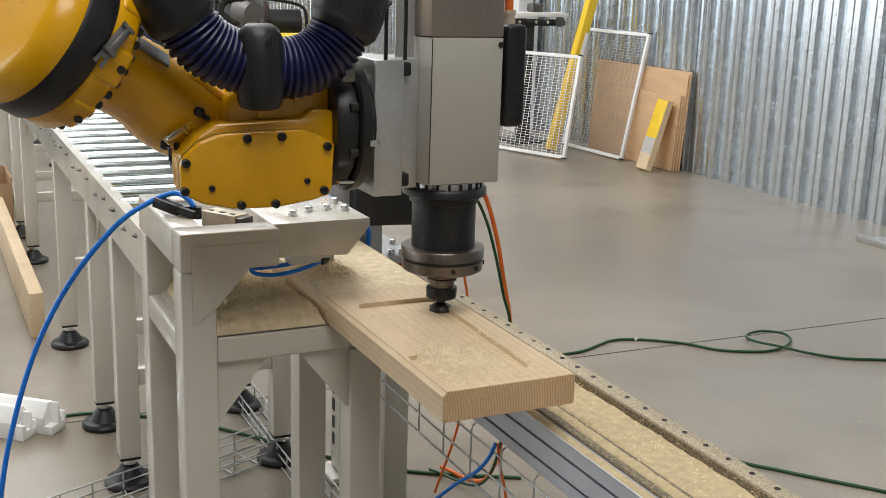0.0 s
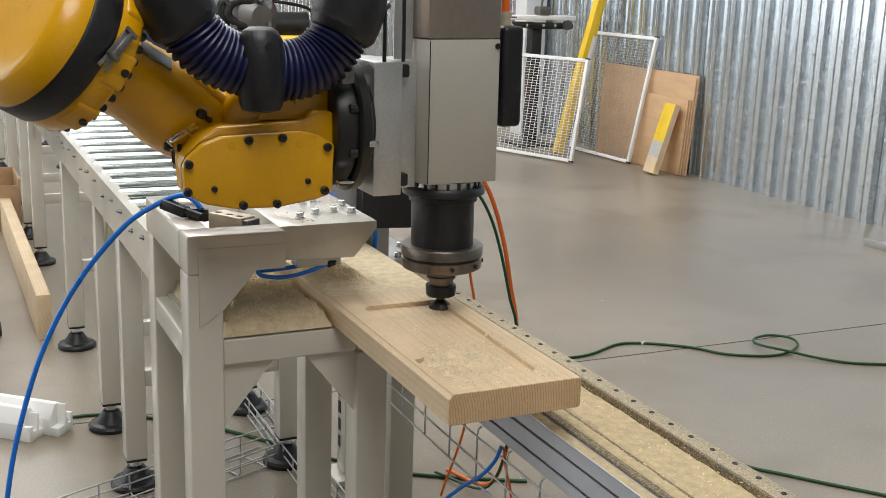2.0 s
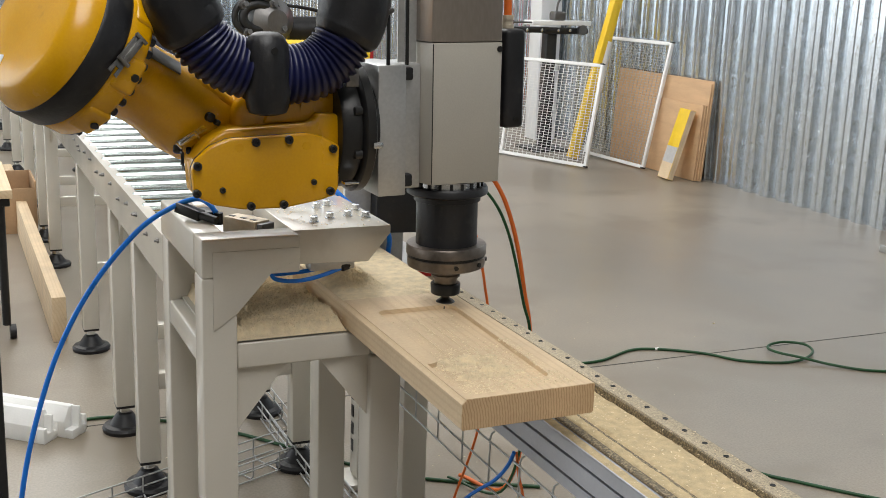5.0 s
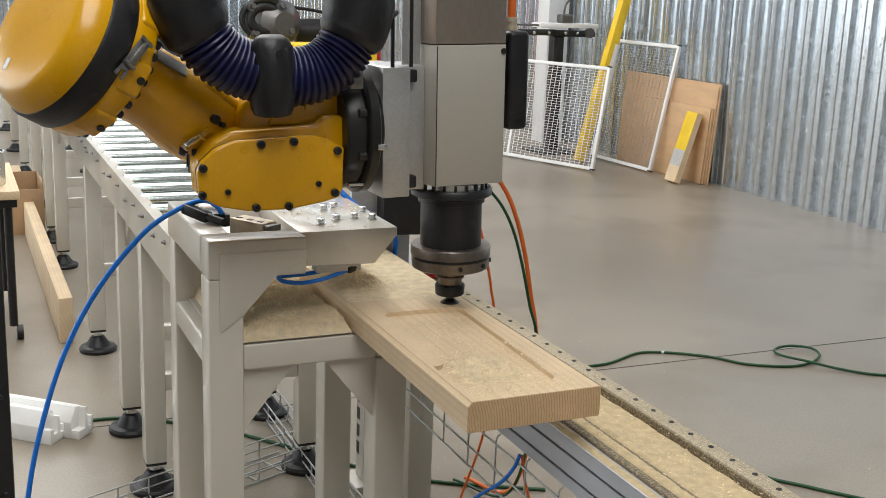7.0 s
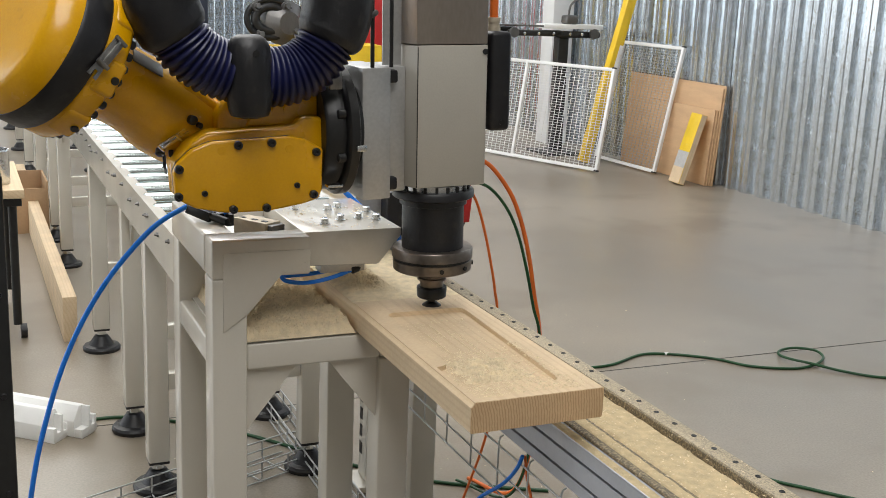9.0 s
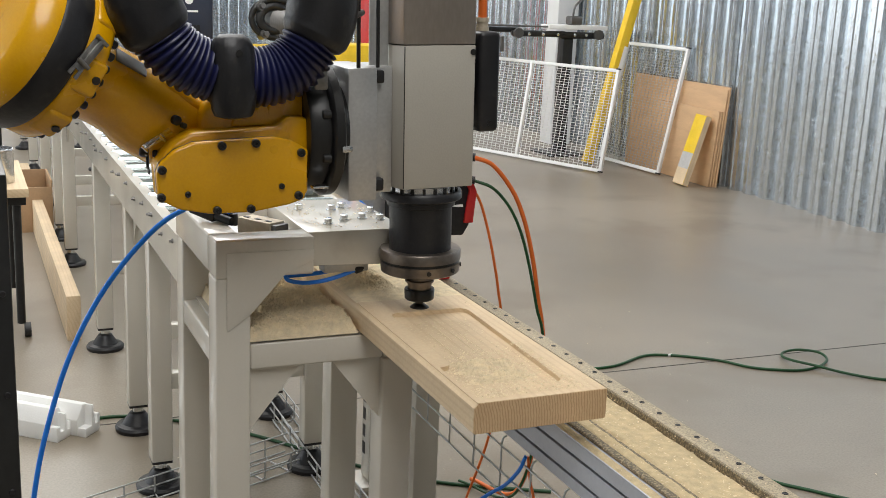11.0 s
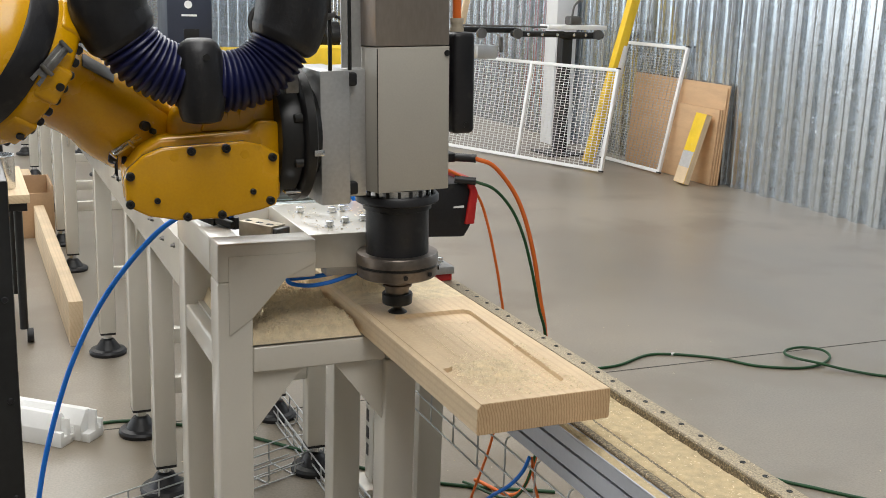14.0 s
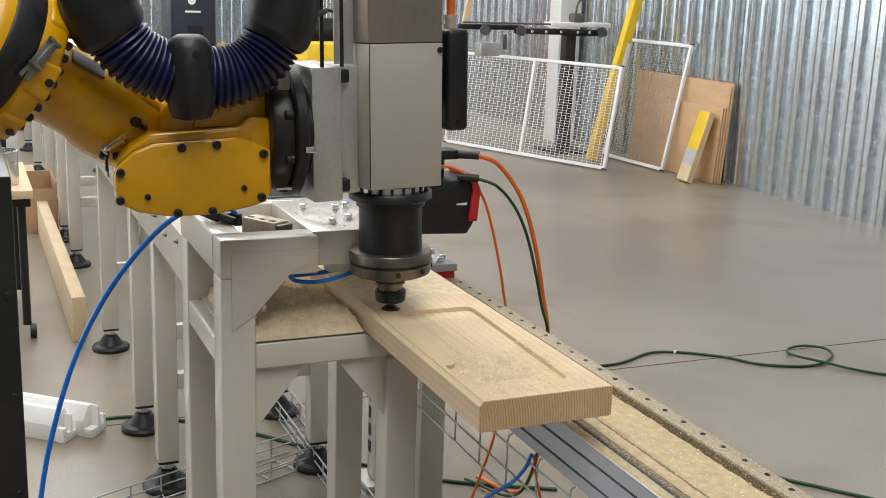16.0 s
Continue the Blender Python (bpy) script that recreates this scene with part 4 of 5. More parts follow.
wpart("hose_boot", boot([(0.429, HY, 1.400), (0.412, HY, 1.428), (0.402, HY, 1.452), (0.401, HY, 1.490), (0.404, HY, 1.536)]), BLACK_RUB, robot, "black rubber hose boot")
wpart("hose_boot", boot([(0.699, HY, 1.387), (0.714, HY, 1.418), (0.721, HY, 1.446), (0.724, HY, 1.485), (0.721, HY, 1.534)]), BLACK_RUB, robot, "black rubber hose boot")
wpart("tube", Shape().sweep(smooth_line([(0.755, HY, 1.428), (0.775, HY + 0.01, 1.432), (0.80, HY + 0.03, 1.437), (0.82, HY + 0.06, 1.44)]), 0.006, 12), STEEL_DARK, robot, "grey air tube")

# ---- air hoses at the table ----
cable("air_hose", [(0.525, 2.33, 1.0), (0.512, 2.345, 1.018), (0.49, 2.37, 1.024), (0.44, 2.38, 1.005), (0.367, 2.38, 0.957), (0.27, 2.38, 0.842), (0.194, 2.38, 0.70), (0.139, 2.38, 0.53), (0.108, 2.38, 0.38), (0.09, 2.4, 0.2), (0.07, 2.5, 0.02)], 0.0058, BLUE, "bright blue air hose hanging from the table to the floor", "air hose")
cable("air_hose", [(0.629, 2.225, 0.897), (0.617, 2.225, 0.889), (0.624, 2.225, 0.874), (0.661, 2.225, 0.866), (0.699, 2.225, 0.868), (0.736, 2.225, 0.876), (0.773, 2.225, 0.888)], 0.0046, BLUE, "short blue air hose under the clamp block", "air hose")
cable("air_hose", [(0.629, 2.242, 0.895), (0.620, 2.242, 0.881), (0.642, 2.242, 0.879), (0.693, 2.242, 0.881), (0.736, 2.242, 0.887), (0.767, 2.242, 0.894)], 0.0046, BLUE, "short blue air hose under the clamp block", "air hose")
cable("air_hose", [(0.84, 2.66, 1.06), (0.87, 2.62, 1.0), (0.92, 2.58, 0.945), (0.98, 2.58, 0.905), (1.03, 2.61, 0.86), (1.05, 2.66, 0.8), (1.06, 2.70, 0.763)], 0.007, BLUE, "blue air hose looping behind the spindle", "air hose")
single("hose_plug", Shape().cyl((0.769, 2.225, 0.887), (0.792, 2.230, 0.893), 0.0095, bev=0.003), BLACK_RUB, "black push-in plug on the blue hose", "fitting")

# ---- hoses on the floor ----
G = 0.0056
cable("floor_hose", [(2.182, 3.714, G), (2.280, 3.701, G), (2.416, 3.705, G), (2.601, 3.779, G), (2.714, 3.756, G), (2.824, 3.687, G), (2.893, 3.624, G), (2.962, 3.523, G), (3.080, 3.453, G), (3.170, 3.436, G), (3.258, 3.451, G + 0.004), (3.335, 3.503, G + 0.008), (3.353, 3.576, G + 0.012), (3.291, 3.631, G + 0.012), (3.209, 3.626, G + 0.010), (3.166, 3.584, G + 0.010), (3.167, 3.521, G + 0.012), (3.215, 3.436, G + 0.013), (3.289, 3.350, G + 0.004), (3.384, 3.258, G), (3.500, 3.196, G), (3.653, 3.127, G)], G, GREEN, "dark green hose looping once on the concrete floor", "hose")
cable("floor_hose", [(2.287, 3.457, G), (2.296, 3.313, G), (2.298, 3.167, G), (2.289, 2.854, G), (2.299, 2.629, G), (2.391, 2.497, G), (2.477, 2.391, G), (2.571, 2.281, G), (2.659, 2.165, G)], G, GREEN, "dark green hose lying on the concrete floor", "hose")
single("hose_tape", Shape().cyl((2.706, 3.757, G), (2.724, 3.7555, G), 0.0065, 12), WHITE, "white tape wound round the green hose", "tape")
cable("floor_hose", [(0.05, 3.9, G), (0.3, 3.75, G), (0.5, 3.72, G), (0.8, 3.5, G), (1.122, 3.083, G), (1.309, 2.91, G), (1.6, 2.75, G)], G, GREEN, "dark green hose under the conveyor", "hose")

# ---- stretch against the wall ----


def lean(p0, p1, top):
    """Axes of a leaning panel: along its foot, up its slope, and away from it."""
    o, e, t = Vector(p0), Vector(p1), Vector(top)
    u = (e - o).normalized()
    v = (t - o)
    v = (v - u * v.dot(u)).normalized()
    m = Matrix.Identity(4)
    m.col[0][:3], m.col[1][:3], m.col[2][:3] = u, v, u.cross(v)
    m.translation = o
    return m


def mesh_panel(m, w, h, posts, label, fine=0.8, wires=WHITE):
    """A welded wire guard panel; its own x runs along, y up."""
    t = thing("guard_panel", label, "guard panel", group="guard panels")
    t.matrix_world = m
    T = 0.028
    for x in posts:
        part("upright", Shape().box(x - T / 2, x + T / 2, 0, h, -T / 2, T / 2, 0.003), WHITE, t)
    for y in (T / 2, h - T / 2):
        part("rail", Shape().box(posts[0] + T / 2, posts[-1] - T / 2, y - T / 2, y + T / 2, -T / 2 + 0.001, T / 2 - 0.001, 0.003), WHITE, t)
    s = Shape()
    k = 0.045
    b = s.bm

    def bar(x0, x1, y0, y1, z0, z1):
        v = [b.verts.new(p) for p in ((x0, y0, z0), (x1, y0, z0), (x1, y1, z0), (x0, y1, z0), (x0, y0, z1), (x1, y0, z1), (x1, y1, z1), (x0, y1, z1))]
        for f in ((3, 2, 1, 0), (4, 5, 6, 7), (0, 1, 5, 4), (2, 3, 7, 6), (1, 2, 6, 5), (3, 0, 4, 7)):
            b.faces.new([v[q] for q in f])
    y = k
    while y < h - T:
        bar(posts[0], posts[-1], y - 0.0018 * fine, y + 0.0018 * fine, -0.0017, 0.0017)
        y += 0.022
    x = posts[0] + k
    while x < posts[-1] - T / 2:
        bar(x - 0.002 * fine, x + 0.002 * fine, T, h - T, 0.0017, 0.0051)
        x += 0.05
    g = part("wire_grid", s, wires, t, smooth=False)
    g["kind"] = "stuff"
    for x in (posts[0], posts[-1]):
        part("corner_cap", Shape().box(x - T / 2 - 0.002, x + T / 2 + 0.002, -0.001, 0.012, -T / 2 - 0.002, T / 2 + 0.002, 0.002), BLACK_RUB, t)
        part("corner_cap", Shape().box(x - T / 2 - 0.002, x + T / 2 + 0.002, h - 0.006, h + 0.006, -T / 2 - 0.002, T / 2 + 0.002, 0.002), BLACK_RUB, t)
    return t


mesh_panel(lean((4.882, 7.956, 0.014), (4.19, 9.68, 0.014), (5.02, 8.01, 0.84)), 1.86, 0.86, (0, 0.93, 1.86), "white framed wire mesh guard panel leaning on its long side")
mesh_panel(lean((5.344, 7.797, 0.014), (5.30, 8.65, 0.014), (5.54, 7.84, 1.02)), 0.85, 1.06, (0, 0.85), "white framed wire mesh guard panel leaning at the sheet wall", 0.65, WIRE)


def sheet_leaning(name, p0, p1, top, w, h, th, material, label, cat, group=""):
    s = Shape().box(0, w, 0, h, -th, 0, 0.002)
    ob = single(name, s, material, label, cat, group)
    ob.matrix_world = lean(p0, p1, top)
    return ob


for k, (w, h, dx) in enumerate(((1.35, 0.79, 0.0), (1.3, 0.77, -0.014), (0.95, 0.60, -0.03), (0.9, 0.60, -0.044))):
    sheet_leaning("plywood_sheet", (5.50 + dx * 1.05, 7.2 + 0.012 * k, 0.003), (5.50 + dx * 1.05, 8.6, 0.003), (5.552 + dx, 7.2, 0.79), w, h, 0.011, PLY, "brown plywood sheet leaning on the corrugated wall", "plywood sheet", "plywood sheets")
plank = sheet_leaning("painted_plank", (5.285, 7.285, 0.003), (5.305, 7.47, 0.003), (5.44, 7.285, 0.54), 0.165, 0.57, 0.05, SIGN_YELLOW, "thick plank with yellow paint and grey primer, leaning on plywood", "plank")
part("primer_patch", Shape().box(0.002, 0.163, 0.13, 0.26, -0.0515, -0.0495, 0.0), PRIMER, plank, "grey primer patch")
part("bare_edge", Shape().box(-0.0015, 0.0005, 0.002, 0.568, -0.048, -0.002, 0), PINE, plank, "bare wood edge")
part("bare_patch", Shape().box(0.002, 0.163, 0.002, 0.13, -0.0515, -0.0495, 0.0), PINE, plank, "bare wood end")
bar = thing("barrier_post", "yellow painted square post with a white patch, leaning at the wall", "post", (5.05, 8.46, 0))
d = Vector((0.36, 0.0, 1.41)).normalized()
q = d.to_track_quat("Z", "Y").to_matrix().to_4x4()
part("beam", Shape().box(-0.04, 0.04, -0.04, 0.04, 0.01, 2.11, 0.003, q), SIGN_YELLOW, bar)
part("white_patch", Shape().box(-0.0418, -0.0398, -0.037, -0.006, 0.86, 1.06, 0, q), WHITE, bar, "white painted patch")
single("column", Shape().box(5.3, 5.52, 9.6, 9.82, 0, 5, 0.004), WHITE_WALL, "white square steel hall column", "column", kind="structure")
# feeder stand with chain arms
stand = thing("feeder_stand", "dark steel feeder stand with jointed arms and a white motor", "machine", (5.1, 9.0, 0))
wpart("post", Shape().box(5.04, 5.14, 9.0, 9.1, 0.02, 1.06, 0.004), BLACK_MET, stand)
wpart("foot_plate", Shape().box(4.9, 5.28, 8.85, 9.25, 0, 0.02, 0.003), BLACK_MET, stand)
wpart("arm", Shape().box(4.98, 5.44, 8.95, 9.0, 1.05, 1.11, 0.02), BLACK_MET, stand)
wpart("arm", Shape().box(4.5, 5.05, 8.95, 9.0, 1.06, 1.115, 0.02), BLACK_MET, stand)
wpart("arm", Shape().box(3.98, 4.6, 9.0, 9.05, 1.09, 1.14, 0.02), BLACK_MET, stand)
wpart("top_tray", Shape().box(4.85, 5.45, 8.93, 9.1, 1.13, 1.17, 0.006), WHITE, stand)
wpart("motor", Shape().box(5.08, 5.2, 8.95, 9.07, 1.17, 1.25, 0.02), STEEL_DARK, stand)
for x in (4.2, 4.55, 5.36):
    wpart("sprocket", Shape().lathe([(0, 0.045), (0.03, 0.045)], (x, 8.95, 1.09), (0, -1, 0), 14), STEEL_DARK, stand)
for x in (4.06, 4.36, 4.66, 4.80, 4.95, 5.12, 5.24, 5.40):
    wpart("arm_bolt", Shape().lathe([(0, 0.014), (0.008, 0.014), (0.01, 0.009)], (x, 8.95, 1.085), (0, -1, 0), 10), CHROME, stand)
wpart("arm_rod", Shape().cyl((4.0, 8.96, 1.155), (5.0, 8.96, 1.15), 0.008), STEEL_DARK, stand)
wpart("gear_motor", Shape().box(4.22, 4.42, 9.05, 9.2, 0.86, 0.98, 0.02), ALU, stand)
wpart("strut", Shape().cyl((4.47, 9.1, 1.05), (4.48, 9.1, 0.92), 0.02), STEEL_DARK, stand)
wpart("cable", Shape().sweep(smooth_line([(5.12, 9.0, 1.24), (5.14, 9.0, 1.34), (5.25, 9.05, 1.4), (5.4, 9.2, 1.42)]), 0.01), STEEL_DARK, stand)
single("roof_batten", Shape().box(-0.03, 0.03, -0.02, 0.02, 0, 2.6, 0.002, Matrix.Translation((4.45, 10.4, 0.0)) @ pose(0, 0, 0, 0, 11, 0)), PINE, "long pine batten leaning against the wall", "batten")

# ---- far end of the hall ----
comp = thing("pump_skid", "grey compressor pump on a yellow skid with pipe guard", "compressor", (3.4, 12.2, 0))
wpart("skid", Shape().box(2.7, 4.3, 12.0, 12.8, 0.0, 0.72, 0.01), SIGN_YELLOW, comp)
wpart("pump", Shape().lathe([(0, 0.1), (0.02, 0.2), (0.2, 0.24), (0.3, 0.24), (0.34, 0.18), (0.4, 0.12)], (3.28, 12.25, 1.0), (0.2, -1, 0), 28), STEEL_DARK, comp)
wpart("motor", Shape().lathe([(0, 0.1), (0.02, 0.14), (0.4, 0.15), (0.42, 0.1)], (3.55, 12.2, 0.9), (1, -0.1, 0), 24), BLACK_MET, comp)
for z, r in ((1.04, 0.25), (1.04, 0.16)):
    ring = [(3.16 + r * math.cos(2 * math.pi * q / 28), 11.93, z + r * 0.8 * math.sin(2 * math.pi * q / 28)) for q in range(29)]
    wpart("pump_pipe", Shape().sweep(ring, 0.035 if r > 0.2 else 0.05, 10), BLACK_MET, comp)
for x, z in ((2.98, 1.15), (3.3, 1.16), (3.4, 0.9), (3.02, 0.86)):
    wpart("valve", Shape().lathe([(0, 0.05), (0.1, 0.05), (0.1, 0.03), (0.14, 0.03)], (x, 11.98, z), (0.3, -1, 0.2), 14), STEEL_DARK, comp)
wpart("guard_pipe", Shape().sweep(smooth_line([(3.3, 12.0, 1.18), (3.7, 12.0, 1.14), (3.93, 12.0, 1.08), (3.98, 12.0, 0.95), (3.98, 12.0, 0.72)]), 0.018), BLACK_MET, comp)
cab = thing("control_cabinet", "dark navy control cabinet with a small round emblem", "cabinet", (2.3, 12.4, 0))
wpart("body", Shape().box(2.05, 2.52, 12.0, 12.6, 0.0, 1.9, 0.02), NAVY_BOX, cab)
wpart("emblem", Shape().lathe([(0, 0.04), (0.003, 0.04)], (2.27, 11.999, 1.20), (0, -1, 0), 24), WHITE, cab)
wpart("lettering_bar", Shape().box(2.2, 2.36, 11.996, 12.0, 1.08, 1.10, 0), WHITE, cab, "pale lettering bar")
wpart("vent", Shape().box(2.22, 2.38, 11.996, 12.0, 0.85, 0.95, 0), BLACK_MET, cab)
single("red_cabinet", Shape().box(4.35, 4.62, 12.3, 12.6, 0, 1.5, 0.01), RED, "tall red steel cabinet", "cabinet")
single("yellow_machine_base", Shape().box(3.1, 3.95, 10.6, 11.0, 0, 0.86, 0.02), SIGN_YELLOW, "yellow steel machine base", "machine base")

# ---- beside the conveyor, on the floor ----
single("timber_beam", Shape().box(0.368, 0.424, 4.63, 8.0, 0.0, 0.19, 0.003), PINE, "long pale pine beam lying on edge on the floor", "timber")
s = Shape()
for a in ((0.30, 0.31, 6.7, 7.1), (0.47, 0.48, 6.7, 7.1)):
    s.box(a[0], a[1], a[2], a[3], 0.0, 0.3, 0.001)
s.box(0.31, 0.47, 6.7, 6.71, 0, 0.26, 0.001).box(0.31, 0.47, 7.09, 7.1, 0, 0.3, 0.001).box(0.31, 0.47, 6.71, 7.09, 0, 0.01, 0.001)
single("cardboard_box", s, CARD, "open brown cardboard box on the floor", "box")
for k, (ex, ey) in enumerate(((0.2424, 3.577), (0.3306, 3.5928))):
    pf = [(0, 0), (0.062, 0), (0.078, 0.012), (0.078, 0.05), (0.066, 0.05), (0.066, 0.026), (0.05, 0.026), (0.05, 0.085), (0.042, 0.085), (0.038, 0.03), (0.018, 0.03), (0.018, 0.05), (0.0, 0.05)]
    if k:
        pf = [(0, 0), (0.07, 0), (0.08, 0.012), (0.08, 0.06), (0.068, 0.06), (0.068, 0.03), (0.055, 0.03), (0.055, 0.05), (0.048, 0.05), (0.048, 0.1), (0.04, 0.1), (0.036, 0.03), (0.0, 0.03)]
    s = Shape().prism(pf, -0.03, 0.0, 0.0015, axis="x")
    s.prism([(0, 0), (0.078, 0), (0.078, 0.055), (0.052, 0.10), (0.03, 0.10), (0.0, 0.055)], -0.7, -0.03, 0.002, axis="x")
    ob = single("foam_profile", s, FOAM, "white polystyrene packing profile with notched end on the floor", "foam packing", "foam packing")
    ob.matrix_world = pose(ex, ey, 0, 0, 0, -41)


def wire_tray(label, m, length, width, height, step=0.1, r=0.0026):
    """A wire cable tray along its own x, open above."""
    t = thing("wire_tray", label, "cable tray", group="wire cable trays")
    t.matrix_world = m
    for y, z in ((-width / 2, 0), (0, 0), (width / 2, 0), (-width / 2, height * 0.5), (width / 2, height * 0.5), (-width / 2, height), (width / 2, height)):
        part("long_wire", Shape().cyl((0, y, z + r), (length, y, z + r), r, 8), WIRE, t)
    x = step / 2
    while x < length:
        pts = [(x, -width / 2, height + r), (x, -width / 2, 0.012), (x, -width / 2 + 0.012, 0), (x, width / 2 - 0.012, 0), (x, width / 2, 0.012), (x, width / 2, height + r)]
        part("cross_wire", Shape().sweep(pts, r, 8), WIRE, t)
        x += step
    return t


wire_tray("zinc plated wire cable tray on the floor under the conveyor", pose(0.98, 2.58, 0.003, 0, 0, 90), 1.14, 0.07, 0.06)
wire_tray("zinc plated wire cable tray crossing the floor under the table", pose(-0.008, 2.82, 0.003, 0, 0, 23), 1.03, 0.13, 0.06)
wire_tray("zinc plated wire cable tray rising behind the table", pose(1.17, 2.86, 0.02, 0, -78, 0), 0.55, 0.07, 0.04, 0.22, 0.002)
hung = thing("wire_tray", "zinc plated wire cable tray hung beside the beam", "cable tray", (0.985, 1.7, 0.48), "wire cable trays")
for z in (0.485, 0.53, 0.585):
    wpart("long_wire", Shape().cyl((0.985, 0.95, z), (0.985, 2.4, z), 0.0022, 8), WIRE, hung)
for k in range(11):
    y = 1.0 + 0.13 * k
    wpart("cross_wire", Shape().sweep([(0.988, y, 0.48), (0.988, y, 0.59), (0.991, y, 0.6), (0.998, y, 0.603)], 0.0022, 8), WIRE, hung)
cable("air_hose", [(0.985, 1.80, 0.605), (0.98, 1.815, 0.57), (0.975, 1.86, 0.52), (0.965, 1.94, 0.455), (0.93, 2.05, 0.34), (0.85, 2.2, 0.15), (0.76, 2.35, 0.01)], 0.004, BLUE, "blue air hose hanging below the beam", "air hose")
cable("sensor_cable", [(0.99, 1.80, 0.605), (0.99, 1.785, 0.56), (0.992, 1.76, 0.5), (1.0, 1.75, 0.3), (1.05, 1.9, 0.01)], 0.0028, ORANGE, "thin orange cable hanging below the beam", "cable")
single("floor_bracket", Shape().prism([(5.09, 0.0), (5.3, 0.0), (5.3, 0.01), (5.1, 0.01), (5.1, 0.045), (5.09, 0.045)], 4.66, 4.9, 0.002), ALU, "aluminium angle bracket lying on the floor", "bracket")
bench = thing("workbench", "wooden topped workbench on black tubular legs", "workbench", (-0.2, 4.9, 0))
wpart("top", Shape().box(-0.9, 0.245, 4.68, 5.4, 0.595, 0.63, 0.003), PINE, bench)
for x, y in ((0.2, 4.74), (0.2, 5.3), (-0.8, 4.74), (-0.8, 5.3)):
    wpart("leg", Shape().cyl((x, y, 0.06), (x, y, 0.595), 0.017), BLACK_MET, bench)
    wpart("caster", Shape().lathe([(0, 0.03), (0.025, 0.03)], (x + 0.01, y, 0.03), (1, 0, 0), 18), BLACK_RUB, bench)
wpart("apron", Shape().box(-0.85, 0.235, 4.70, 4.72, 0.56, 0.595, 0.002), BLACK_MET, bench)
single("metal_can", Shape().lathe([(0, 0.06), (0.004, 0.063), (0.13, 0.063), (0.135, 0.066), (0.14, 0.063), (0.14, 0.058), (0.02, 0.056)], (0.14, 4.85, 0.63), (0, 0, 1), 28), CHROME, "open silver tin on the workbench", "can")
for k in range(3):
    single("timber_stack", Shape().box(-0.9, 0.34, 9.0 + 0.02 * k, 9.3, 0.75 + 0.17 * k, 0.9 + 0.17 * k, 0.004), PINE, "pale sawn timber stacked at the back", "timber", "timber stack")
single("timber_trestle", Shape().box(-0.85, 0.3, 9.05, 9.25, 0, 0.75, 0.004), BLACK_MET, "dark trestle under the timber stack", "trestle")
post = thing("control_pillar", "black sheet metal control pillar", "cabinet", (-0.1, 1.4, 0))
wpart("body", Shape().box(-0.3, 0.046, 1.3, 1.62, 0, 1.275, 0.003), BLACK_MET, post)
for z in (0.9, 1.02, 1.14):
    wpart("rivet", Shape().lathe([(0, 0.004), (0.002, 0.003)], (0.036, 1.3, z), (0, -1, 0), 10), BLACK_RUB, post)
wpart("knob", Shape().lathe([(0, 0.014), (0.012, 0.014), (0.02, 0.008), (0.026, 0.008)], (0.02, 1.4, 1.275), (0, 0, 1), 16), BLACK_RUB, post)

# ---- loose chips thrown off by the cutter ----
fly_mesh = mesh_of("flying_chip", Shape().prism([(-0.004, -0.0012), (0.004, -0.0008), (0.0032, 0.0014), (-0.003, 0.0012)], -0.0006, 0.0006, axis="z"), CHIP, False)
FLIGHTS = []
for k in range(14):
    t0 = 0.4 + 1.08 * k
    ob = tagged(new("flying_chip", fly_mesh), "pale wood chip thrown off by the cutter", "wood chip", "flying chips")
    rest = Vector((random.uniform(0.82, 0.96), random.uniform(1.95, 2.05), WZ1 - 0.009))
    far = Vector((random.uniform(1.5, 3.2), random.uniform(2.2, 4.6), 0.001)) if k % 3 else Vector((random.uniform(0.2, 0.4), random.uniform(2.6, 3.3), 0.001))
    FLIGHTS.append((ob, t0, rest, far, random.uniform(0, 300)))

# ---- what moves ----


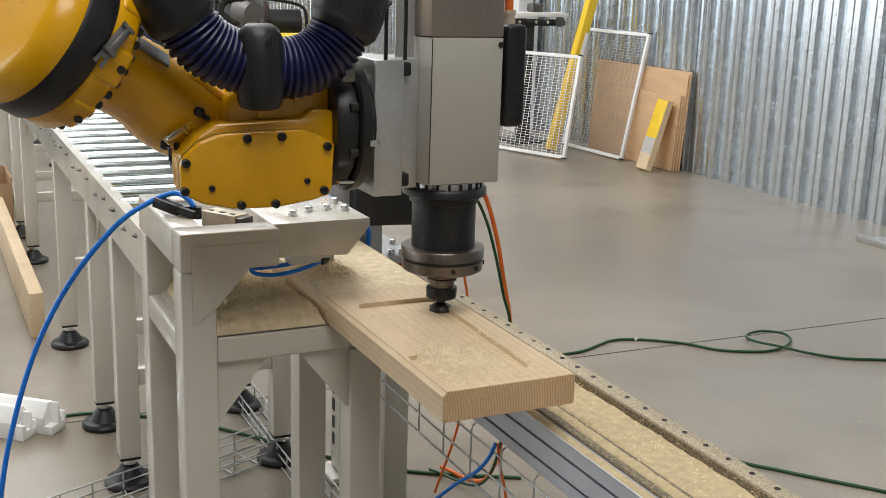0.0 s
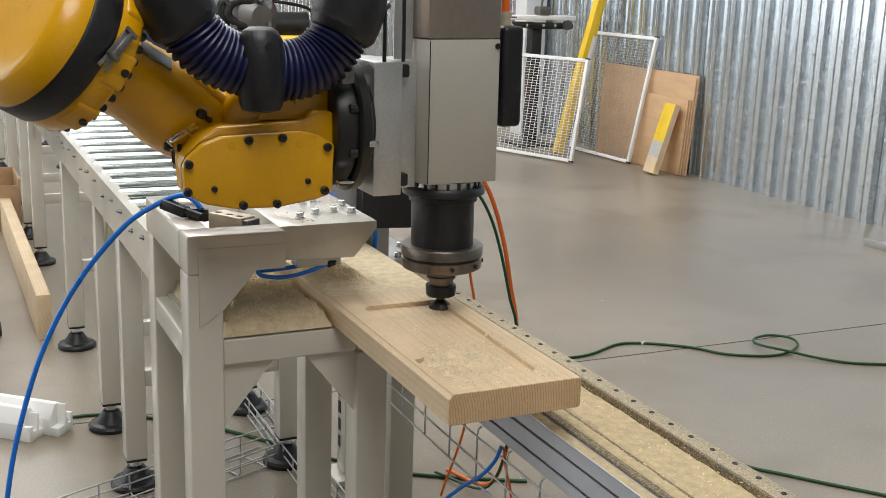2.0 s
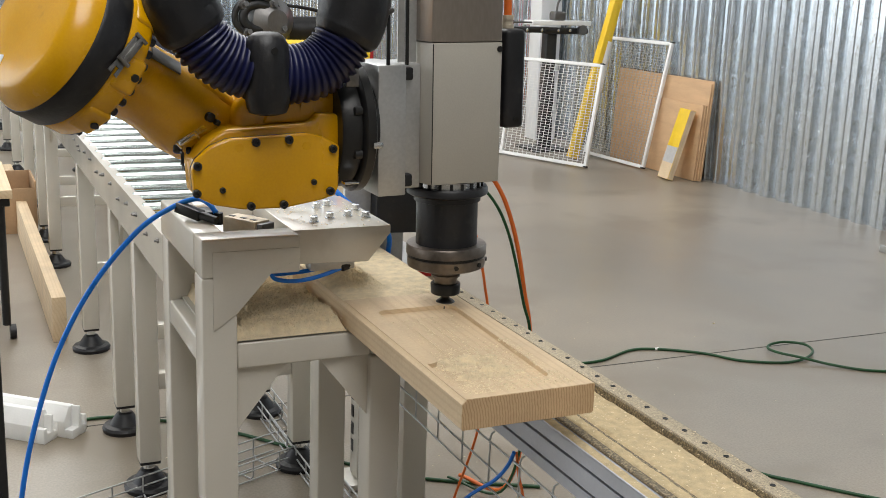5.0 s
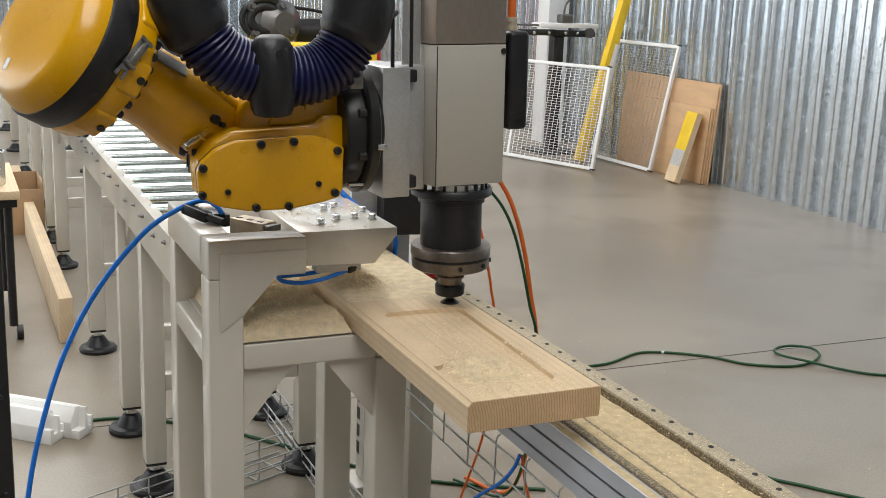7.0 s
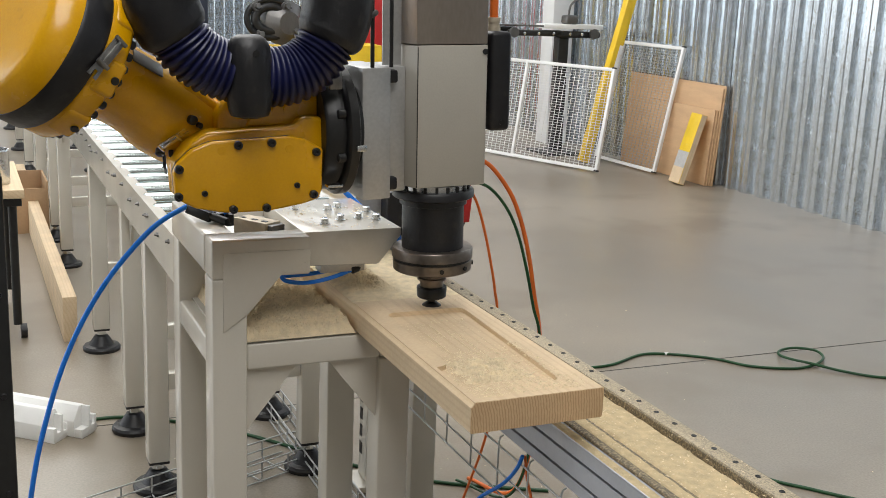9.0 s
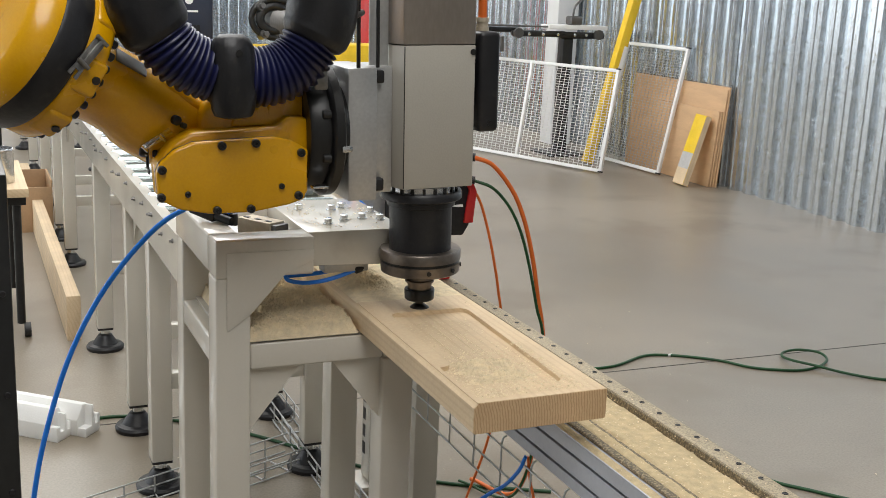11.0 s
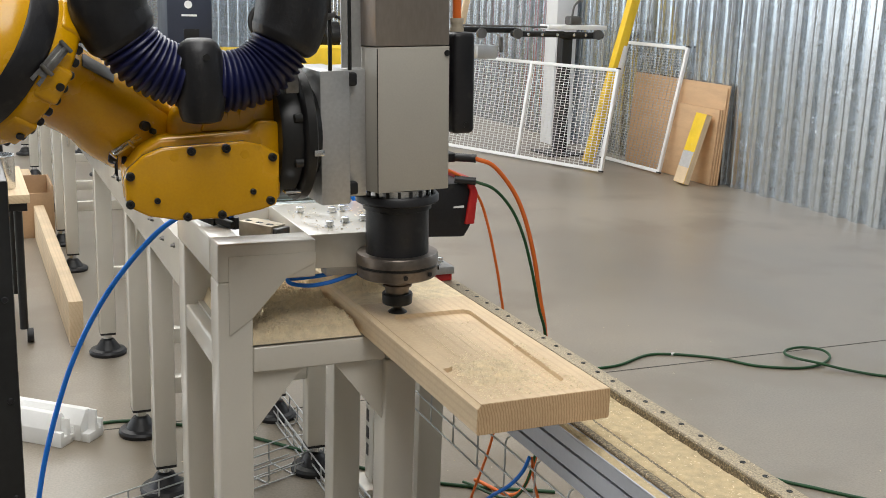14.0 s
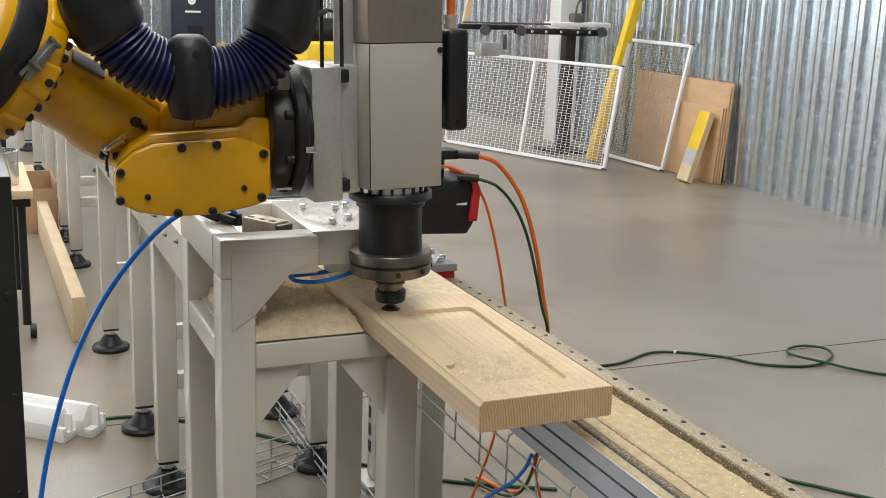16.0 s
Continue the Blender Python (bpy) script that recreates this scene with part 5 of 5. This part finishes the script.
def motions():
    steps = [(0, 0, 0, 0, 0), (0.5, 0.001, 0.013, 0.1, -0.1), (1, 0.002, 0.022, 0.2, -0.25), (1.5, 0.002, 0.031, 0.25, -0.35), (2, 0.003, 0.041, 0.3, -0.5), (2.5, 0.005, 0.052, 0.25, -0.68),
             (3, 0.005, 0.061, 0.25, -0.75), (3.5, 0.005, 0.069, 0.35, -0.78), (4, 0.005, 0.077, 0.4, -0.87), (5, 0.006, 0.093, 0.4, -1.05), (6, 0.007, 0.102, 0.4, -1.15), (6.5, 0.008, 0.104, 0.4, -1.2),
             (7, 0.007, 0.105, 0.42, -1.3), (7.25, 0.002, 0.105, 0.42, -1.3), (7.5, -0.005, 0.105, 0.45, -1.31), (8, -0.021, 0.104, 0.55, -1.36), (8.5, -0.033, 0.104, 0.7, -1.36), (9, -0.045, 0.103, 0.78, -1.36),
             (10, -0.064, 0.101, 0.75, -1.38), (11.5, -0.092, 0.099, 0.65, -1.42), (12, -0.101, 0.099, 0.6, -1.45), (12.5, -0.111, 0.098, 0.65, -1.46), (13, -0.121, 0.096, 0.72, -1.49),
             (13.5, -0.131, 0.094, 0.8, -1.5), (14, -0.140, 0.094, 0.8, -1.48), (14.5, -0.148, 0.096, 0.6, -1.53), (15, -0.155, 0.096, 0.5, -1.53), (15.5, -0.158, 0.098, 0.4, -1.55), (16, -0.160, 0.097, 0.3, -1.54)]
    walk(robot, [(t, pose(AX + dx, AY + dy - 0.006, 0.80, 0, tip, turn)) for t, dx, dy, turn, tip in steps])
    # the cutter turns
    walk(cutter, [(k / 10, pose(-0.007, 0, -0.006, 0, 0, (72 * k) % 360)) for k in range(161)])
    for ob, t0, rest, far, turn in FLIGHTS:
        rows = [(0, pose(*rest, 0, 0, turn)), (t0, pose(*rest, 0, 0, turn))]
        for i in range(1, 6):
            f = i / 5
            p = rest.lerp(far, f)
            rows.append((t0 + 0.55 * f, pose(p.x, p.y, max(far.z, p.z + 0.5 * f * (1 - f) * 2), 36 * i, 0, turn + 30 * i)))
        rows.append((16, rows[-1][1]))
        walk(ob, rows)


motions()
